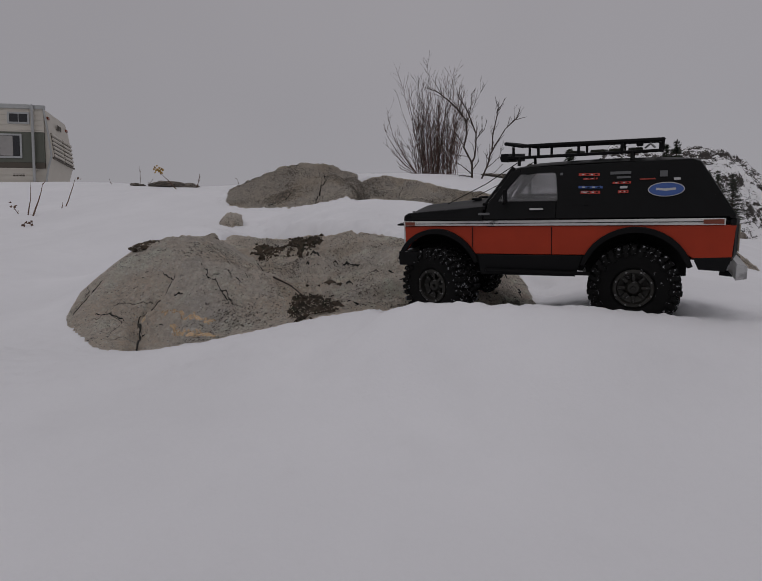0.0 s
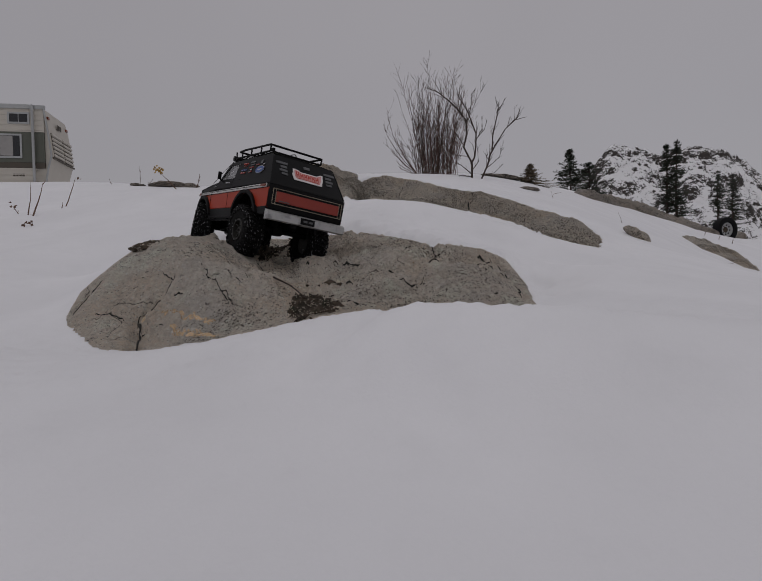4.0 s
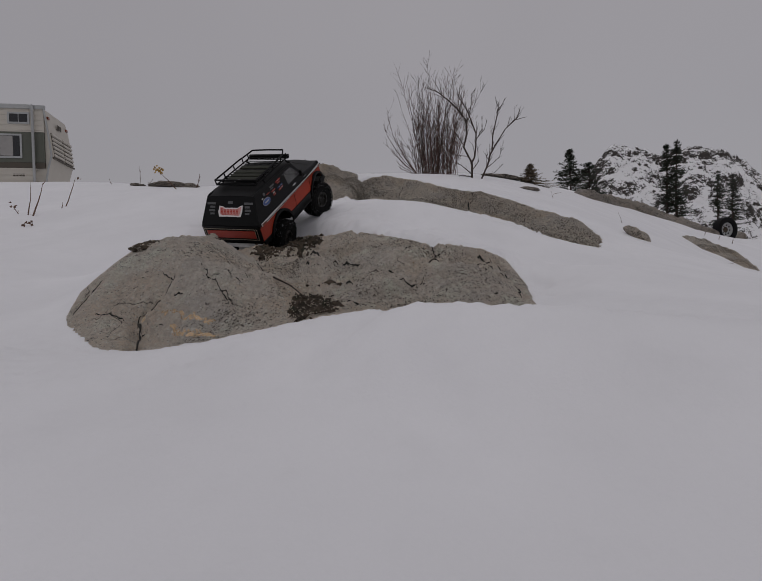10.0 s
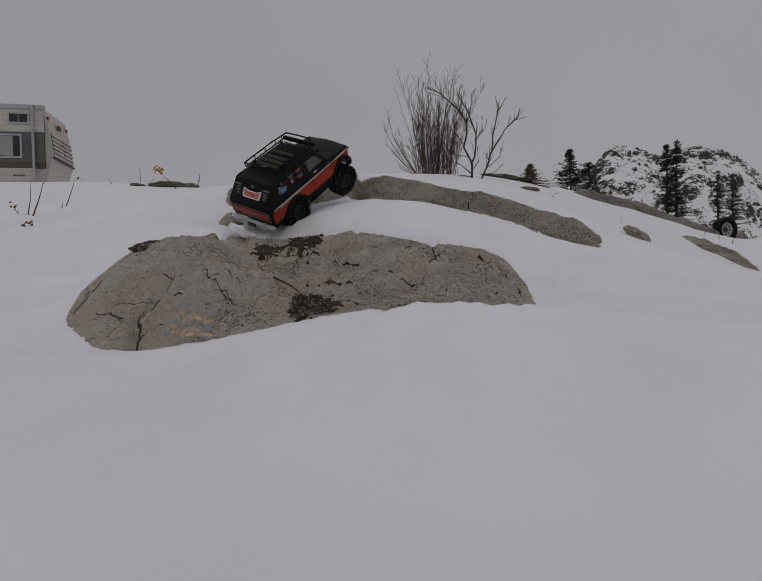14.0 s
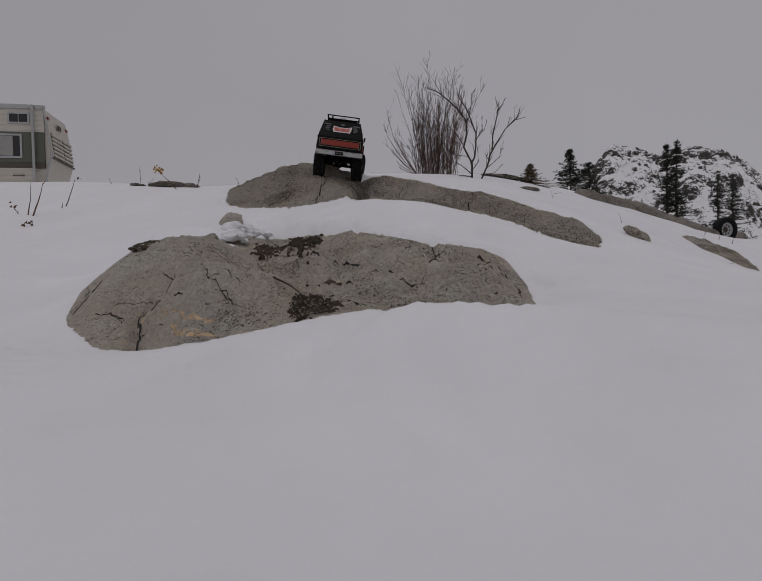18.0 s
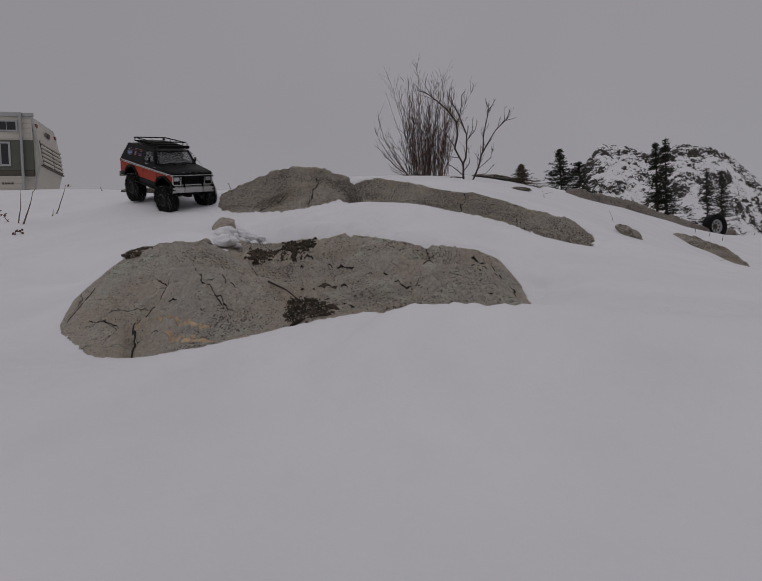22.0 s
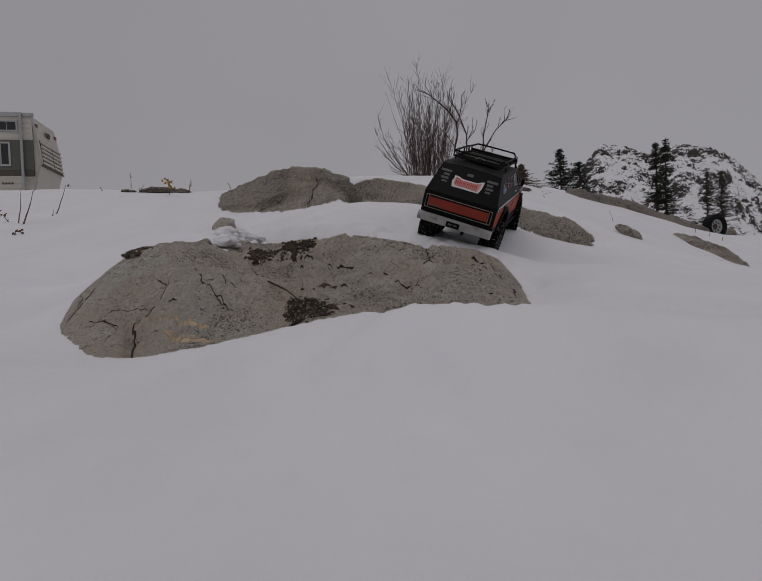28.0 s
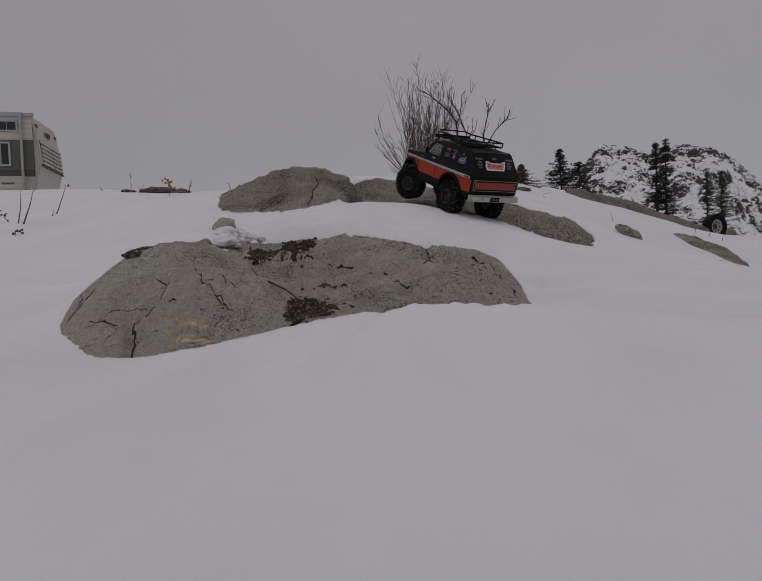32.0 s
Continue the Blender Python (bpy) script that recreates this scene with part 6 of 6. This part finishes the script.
# ---- camper trailer ----
def camper():
    """Origin at the foot of the near front corner; x runs back along the long wall, y into its width."""
    at = Matrix.Translation((-10.88, 19.0, float(land(-11, 19)))) @ Matrix.Rotation(radians(191), 4, "Z")
    base = float(land(-11, 19))
    t = thing("camper_trailer", "old cream camper trailer with a grey-green window band", "trailer", at)
    low, top = 2.95 - base, 5.80 - base
    wide, length, nose = -2.05, 7.5, 0.22

    def slab(name, x0, x1, z0, z1, mat, label="", y0=0.0, th=0.06, owner=None):
        bm = bmesh.new()
        box(bm, ((x0 + x1) / 2, y0 + th / 2, (z0 + z1) / 2), (abs(x1 - x0), th, abs(z1 - z0)), 0.008)
        return part(name, bm, mat, owner or t, label)
    bands = [(low - 1.2, low + 0.89, CAMPER_WHITE), (low + 0.89, low + 1.07, CAMPER_BROWN), (low + 1.07, low + 2.05, CAMPER_GREEN), (low + 2.05, top - 0.05, CAMPER_WHITE)]
    for z0, z1, mt in bands:
        slab("wall_panel", 0.0 if z0 > low else 0.35, length, z0, z1 - 0.004, mt)
    z = low - 1.1
    while z < top - 0.1:
        if not low + 0.86 < z < low + 2.05:
            slab("siding_ridge", 0.05 if z > low else 0.4, length, z, z + 0.02, CAMPER_WHITE, y0=0.055, th=0.02)
        z += 0.16
    # body behind the wall, with the overhanging sloped nose
    bm = bmesh.new()
    prof = [(0.02, top - 0.03), (-0.06, top - 0.35), (-0.14, low + 2.0), (-nose, low + 1.35), (-nose + 0.03, low + 1.22), (-0.10, low + 0.9), (-0.02, low + 0.45), (0.10, low - 0.25), (0.5, low - 0.75), (0.5, low - 1.2), (length, low - 1.2), (length, top - 0.03)]
    loft(bm, [[(x, y, zz) for x, zz in prof] for y in (-0.01, wide)])
    part("shell", bm, CAMPER_WHITE, t, "cream shell with a sloped overhanging nose")
    for y0, y1 in ((-0.12, -1.02), (-1.14, -1.97)):
        bm = bmesh.new()
        box(bm, (-0.185, (y0 + y1) / 2, low + 1.68), (0.03, abs(y1 - y0), 0.80), 0.01, Matrix.Rotation(radians(6), 4, "Y"))
        cover = part("louvre_panel", bm, CAMPER_BROWN, t, "slatted cover over the nose window")
        for k in range(6):
            bm = bmesh.new()
            box(bm, (-0.175 - 0.012 * k, (y0 + y1) / 2, low + 2.02 - 0.135 * k), (0.06, abs(y1 - y0), 0.085), 0.012, Matrix.Rotation(radians(25), 4, "Y"))
            part("slat", bm, CAMPER_WHITE, cover)
    bm = bmesh.new()
    box(bm, (-0.235, -1.02, low + 1.24), (0.05, 2.06, 0.05), 0.01)
    part("nose_rail", bm, CAMPER_BROWN, t, "dark rail under the louvres")
    slab("roof_edge", -0.05, length, top - 0.06, top + 0.06, ALU, "dull metal roof edge", 0.0, 0.10)
    bm = bmesh.new()
    box(bm, (2.3, -1.02, top + 0.08), (3.6, 1.7, 0.16), 0.03)
    part("roof_cover", bm, ALU, t, "grey roof cover")
    bm = bmesh.new()
    tube(bm, [(0.0, 0.06, top - 0.02), (-0.12, 0.06, low + 2.0), (-0.20, 0.06, low + 1.3), (-0.08, 0.06, low + 0.85), (0.06, 0.06, low - 0.1)], 0.03, 6)
    part("corner_trim", bm, ALU, t, "metal corner trim", 40)
    bm = bmesh.new()
    tube(bm, [(0.30, 0.16, top + 0.05), (0.30, 0.16, low - 1.2)], 0.042, 8)
    part("downpipe", bm, ALU, t, "pale vertical awning pole", 40)
    for x0, x1, z0, z1 in ((0.41, 1.06, low + 2.30, low + 2.68), (0.66, 2.2, low + 1.20, low + 1.98)):
        win = slab("window", x0, x1, z0, z1, ALU, "pale metal window frame", 0.06, 0.03)
        n = 2
        for k in range(n):
            w = (x1 - x0 - 0.14) / n
            xa = x0 + 0.06 + k * (w + 0.02)
            slab("pane", xa, xa + w, z0 + 0.06, z1 - 0.06, DARK_GLASS if (k == 0 or z0 > low + 2) else CURTAIN, "", 0.085, 0.012, win)
    slab("curtain", 0.92, 1.30, low + 1.27, low + 1.91, CURTAIN, "grey curtain behind the window", 0.088, 0.012)
    for k in range(4):
        slab("name_bar", 0.62 + 0.09 * k, 0.69 + 0.09 * k, low + 0.62, low + 0.70, CAMPER_BROWN, "", 0.06, 0.012)
    for y in (-0.14, -1.88):
        bm = bmesh.new()
        box(bm, (-0.07, y, top - 0.30), (0.05, 0.14, 0.09), 0.01)
        part("marker_lamp", bm, AMBER, t, "small dark marker lamp")
    for k in range(3):
        bm = bmesh.new()
        box(bm, (-0.12, -0.85 - 0.14 * k, low + 2.42), (0.02, 0.10, 0.16), 0.004)
        part("nose_letter", bm, CAMPER_BROWN, t)
    for x in (1.2, 4.2, 5.1):
        bm = bmesh.new()
        tube(bm, [(x, -0.1, 0.0), (x, -0.1, low - 1.1)], 0.06 if x < 2 else 0.3, 10)
        part("prop", bm, PLASTIC, t)


camper()


# ---- snow lumps broken off the bank ----
def clod(at, size, seed, lift=0.75):
    bm = bmesh.new()
    bmesh.ops.create_icosphere(bm, subdivisions=3, radius=1)
    for v in bm.verts:
        k = 1 + 0.45 * noise.noise(v.co * 1.4 + Vector((seed, 0, 0))) + 0.25 * noise.noise(v.co * 3.5 + Vector((0, seed, 0))) + 0.10 * noise.noise(v.co * 9 + Vector((0, 0, seed)))
        v.co = Vector((v.co.x * 1.2, v.co.y * 0.9, v.co.z * 0.6)) * size * k
    ob = part("snow_lump", bm, SNOW, smooth=70, m=pose(at[0], at[1], float(land(*at)) + size * lift, 0, 0, seed * 37))
    return tagged(ob, "lump of broken snow at the foot of the bank", "snow lump", "broken snow lumps")


LUMPS = [clod(p, s, k + 1) for k, (p, s) in enumerate((((-0.513, 2.00), 0.0341), ((-0.511, 2.083), 0.0290), ((-0.520, 2.23), 0.0333), ((-0.500, 2.27), 0.0290), ((-0.470, 2.26), 0.0247), ((-0.545, 2.15), 0.0355),
                                                        ((-0.536, 2.34), 0.0232), ((-0.445, 2.27), 0.0217), ((-0.53, 2.06), 0.0232), ((-0.49, 2.15), 0.0203), ((-0.455, 2.20), 0.0174), ((-0.478, 2.04), 0.0159), ((-0.42, 2.22), 0.0145), ((-0.50, 1.93), 0.0145)))]


# ---- movement ----
CAR_ROWS = [
    (0, pose(0.299, 1.054, 0.254, -10.0, -2.4, 156.0)),
    (1, pose(0.209, 1.069, 0.264, -9.2, -8.4, 157.0)),
    (1.5, pose(0.093, 1.097, 0.288, -12.0, -0.4, 165.0)),
    (2, pose(-0.016, 1.145, 0.305, -4.6, -3.9, 164.7)),
    (2.5, pose(-0.172, 1.287, 0.323, 1.1, -13.6, 150.3)),
    (3, pose(-0.261, 1.444, 0.359, 13.6, -10.9, 140.1)),
    (3.5, pose(-0.326, 1.567, 0.371, 11.5, -3.6, 134.7)),
    (5.5, pose(-0.405, 2.077, 0.447, -5.3, -19.8, 96.2)),
    (6, pose(-0.401, 2.161, 0.481, -3.1, -28.9, 85.5)),
    (6.5, pose(-0.391, 2.271, 0.512, -4.7, -31.1, 79.2)),
    (7, pose(-0.375, 2.335, 0.543, 7.7, -33.4, 70.8)),
    (8, pose(-0.350, 2.390, 0.586, 0.0, -41.7, 71.6)),
    (8.5, pose(-0.350, 2.375, 0.579, -1.6, -40.6, 73.5)),
    (9, pose(-0.348, 2.387, 0.584, -0.9, -42.0, 71.2)),
    (9.5, pose(-0.371, 2.258, 0.509, 5.3, -30.0, 71.4)),
    (10, pose(-0.383, 2.187, 0.486, 4.7, -32.5, 67.9)),
    (10.5, pose(-0.347, 2.338, 0.588, -4.4, -40.3, 79.5)),
    (11, pose(-0.378, 2.482, 0.639, -12.0, -40.1, 77.5)),
    (11.5, pose(-0.334, 2.449, 0.600, 37.1, -32.4, 39.8)),
    (12, pose(-0.336, 2.388, 0.569, 29.6, -34.2, 34.5)),
    (12.5, pose(-0.411, 2.355, 0.543, 23.1, -30.4, 46.8)),
    (13, pose(-0.399, 2.331, 0.541, 21.5, -31.8, 47.4)),
    (13.5, pose(-0.351, 2.460, 0.596, 21.1, -37.8, 47.9)),
    (14, pose(-0.330, 2.485, 0.617, 22.8, -36.3, 47.2)),
    (14.5, pose(-0.329, 2.468, 0.608, 23.9, -37.9, 44.4)),
    (16.5, pose(-0.179, 2.828, 0.774, 30.3, -20.0, 72.3)),
    (17, pose(-0.191, 2.981, 0.818, 24.3, -16.5, 81.5)),
    (17.5, pose(-0.188, 3.061, 0.827, 19.1, -10.9, 82.2)),
    (18, pose(-0.213, 3.112, 0.835, 7.7, -6.0, 92.5)),
    (19, pose(-0.321, 3.611, 0.916, 3.6, 4.0, 109.2)),
    (19.5, pose(-0.502, 3.915, 0.929, -6.4, 1.5, 121.9)),
    (20, pose(-0.655, 4.221, 0.947, -7.1, 3.4, 124.2)),
    (20.5, pose(-0.815, 4.411, 0.966, -10.3, 0.5, 146.8)),
    (21, pose(-1.435, 4.192, 0.933, -3.3, -0.1, -131.7)),
    (21.5, pose(-1.262, 3.211, 0.804, 14.7, 9.2, -53.6)),
    (22, pose(-0.999, 2.871, 0.716, 7.6, 17.6, -42.5)),
    (22.5, pose(-0.850, 2.695, 0.653, 6.1, 20.3, -43.7)),
    (23, pose(-0.665, 2.402, 0.552, 6.9, 24.5, -45.1)),
    (23.5, pose(-0.503, 2.108, 0.467, 9.9, 25.7, -50.9)),
    (24, pose(-0.320, 1.877, 0.383, 16.8, 10.0, -47.4)),
    (24.5, pose(-0.166, 1.799, 0.390, 25.0, 1.8, -27.7)),
    (25, pose(-0.019, 1.765, 0.391, 24.2, -2.5, -15.1)),
    (25.5, pose(0.102, 1.690, 0.356, 18.0, -2.7, -15.6)),
    (27.5, pose(0.331, 2.000, 0.452, 24.8, -11.6, 59.8)),
    (28, pose(0.333, 1.966, 0.442, 21.1, -14.0, 65.9)),
    (28.5, pose(0.376, 2.006, 0.472, 20.1, -15.9, 64.8)),
    (29, pose(0.391, 2.028, 0.447, 21.6, -10.4, 65.5)),
    (29.5, pose(0.395, 2.035, 0.477, 14.9, -18.3, 73.4)),
    (30, pose(0.408, 2.090, 0.477, 8.5, -14.8, 81.4)),
    (30.5, pose(0.394, 2.192, 0.521, 3.4, -18.7, 94.3)),
    (31, pose(0.384, 2.276, 0.533, 2.9, -17.7, 102.4)),
    (31.5, pose(0.367, 2.364, 0.564, -0.5, -21.5, 111.2)),
    (32, pose(0.325, 2.433, 0.605, -0.1, -21.7, 116.7)),
]


def wheel_rows():
    """How each wheel rides, steers and rolls on the truck: rows every tenth of a second."""
    times = [r[0] for r in CAR_ROWS]
    mats = [r[1] for r in CAR_ROWS]
    run = [0.0]
    for a, b in zip(mats, mats[1:]):
        step = b.translation - a.translation
        run.append(run[-1] + step.length * (1 if step.dot(a.col[0].to_3d() + b.col[0].to_3d()) > -0.004 else -1))
    rows = []
    pressed = {(AXLE_F, 1, 0): -0.012, (AXLE_R, 1, 0): -0.005, (AXLE_F, 1, 1): -0.030, (AXLE_R, 1, 1): 0.003, (AXLE_F, 1, 1.5): -0.019, (AXLE_R, 1, 1.5): -0.036, (AXLE_F, 1, 2): 0.009, (AXLE_R, 1, 2): -0.052, (AXLE_R, 1, 2.5): -0.052, (AXLE_R, 1, 3): -0.050, (AXLE_R, -1, 3): -0.020, (AXLE_R, -1, 23): -0.010, (AXLE_F, -1, 23): -0.034, (AXLE_F, 1, 23): -0.028, (AXLE_F, -1, 25): -0.034, (AXLE_R, -1, 28): -0.028, (AXLE_R, 1, 28): -0.022, (AXLE_R, -1, 25): 0.010}
    lifts = {}
    for _, axle, side in WHEELS:
        lift = []
        for t, m in zip(times, mats):
            foot = m @ Vector((axle, side * TRACK, HUB - TYRE_R))
            up = m.col[2].z
            lift.append(pressed[axle, side, t] if (axle, side, t) in pressed else max(-0.044 if t < 1.7 else -0.022, min(0.020, (float(land(foot.x, foot.y)) - 0.012 - foot.z) / max(0.5, up))))
        lifts[axle, side] = lift
    for one, axle, side in WHEELS:
        mine = []
        for k in range(321):
            t = k / 10
            spin = float(np.interp(t, times, run)) / TYRE_R + spinning(t)
            turn = float(np.interp(t, [s[0] for s in STEER], [s[1] for s in STEER])) if axle > 0 else 0.0
            left, right = (float(np.interp(t, times, lifts[axle, s])) for s in (1, -1))
            rise = left if side > 0 else right
            # a drooping axle leans, and its links pull it towards the middle
            pull = -math.copysign(min(0.012, 5 * min(rise, 0) ** 2), axle)
            lean = math.atan((left - right) / (2 * TRACK))
            m = Matrix.Translation((axle + pull, side * TRACK, HUB + rise)) @ Matrix.Rotation(lean, 4, "X") @ Matrix.Rotation(radians(turn), 4, "Z") @ Matrix.Rotation(spin, 4, "Y")
            if side < 0:
                m = m @ Matrix.Rotation(math.pi, 4, "Z")
            mine.append((t, m))
        rows.append((one, mine))
    return rows


# steering of the front wheels, degrees to the left
STEER = [(0, -20), (1, -12), (1.5, -4), (2, 0), (2.5, -22), (3, -24), (3.5, -26), (5.5, -22), (8, -12), (10, -14), (13, -8), (14.5, -10), (16.5, 10), (18, 14), (20.5, 28), (21.2, 30), (22, 4), (23, 0), (24, 24), (25, 24), (26.5, 26), (28, 10), (29, 12), (30, 20), (31, 26), (32, 22)]


def spinning(t):
    """Extra turn of the wheels while they slip on the bank."""
    return 9.0 * (min(max(t - 7.0, 0), 7.8) + min(max(t - 28, 0), 2))


def lump_rows(ob, k):
    """Snow lumps lie packed in the bank until the slipping wheels break them out and they roll to rest."""
    end = ob.matrix_basis.copy()
    p, s = end.translation, 13.7 + 0.09 * k
    home = pose(p.x + 0.02, p.y + 0.13, float(land(p.x + 0.02, p.y + 0.13)) - 0.055, 0, 0, 40)
    mid = pose(p.x + 0.01, p.y + 0.06, max(float(land(p.x + 0.01, p.y + 0.06)), p.z) + 0.02, 35, 20, 60)
    return [(0, home), (s, home), (s + 0.3, mid), (s + 0.7, end), (32, end)]


def weed_rows():
    """The leaning stalk stands until the truck runs it down, then stays bent towards the eye."""
    up = LEANING_WEED.matrix_basis.copy()
    stalk = Vector((-0.108, 0, 0.114))

    def bent(to):
        return up @ stalk.rotation_difference(Vector(to)).to_matrix().to_4x4()
    return [(0, up), (21.42, up), (21.55, bent((0.07, -0.155, 0.02))), (21.95, bent((0.06, -0.150, 0.034))), (22.4, bent((0.045, -0.142, 0.046))), (32, bent((0.045, -0.142, 0.046)))]


def motions():
    walk(truck, CAR_ROWS)
    for one, mine in wheel_rows():
        walk(one, mine)
    walk(LEANING_WEED, weed_rows())
    for k, ob in enumerate(LUMPS):
        walk(ob, lump_rows(ob, k))


motions()
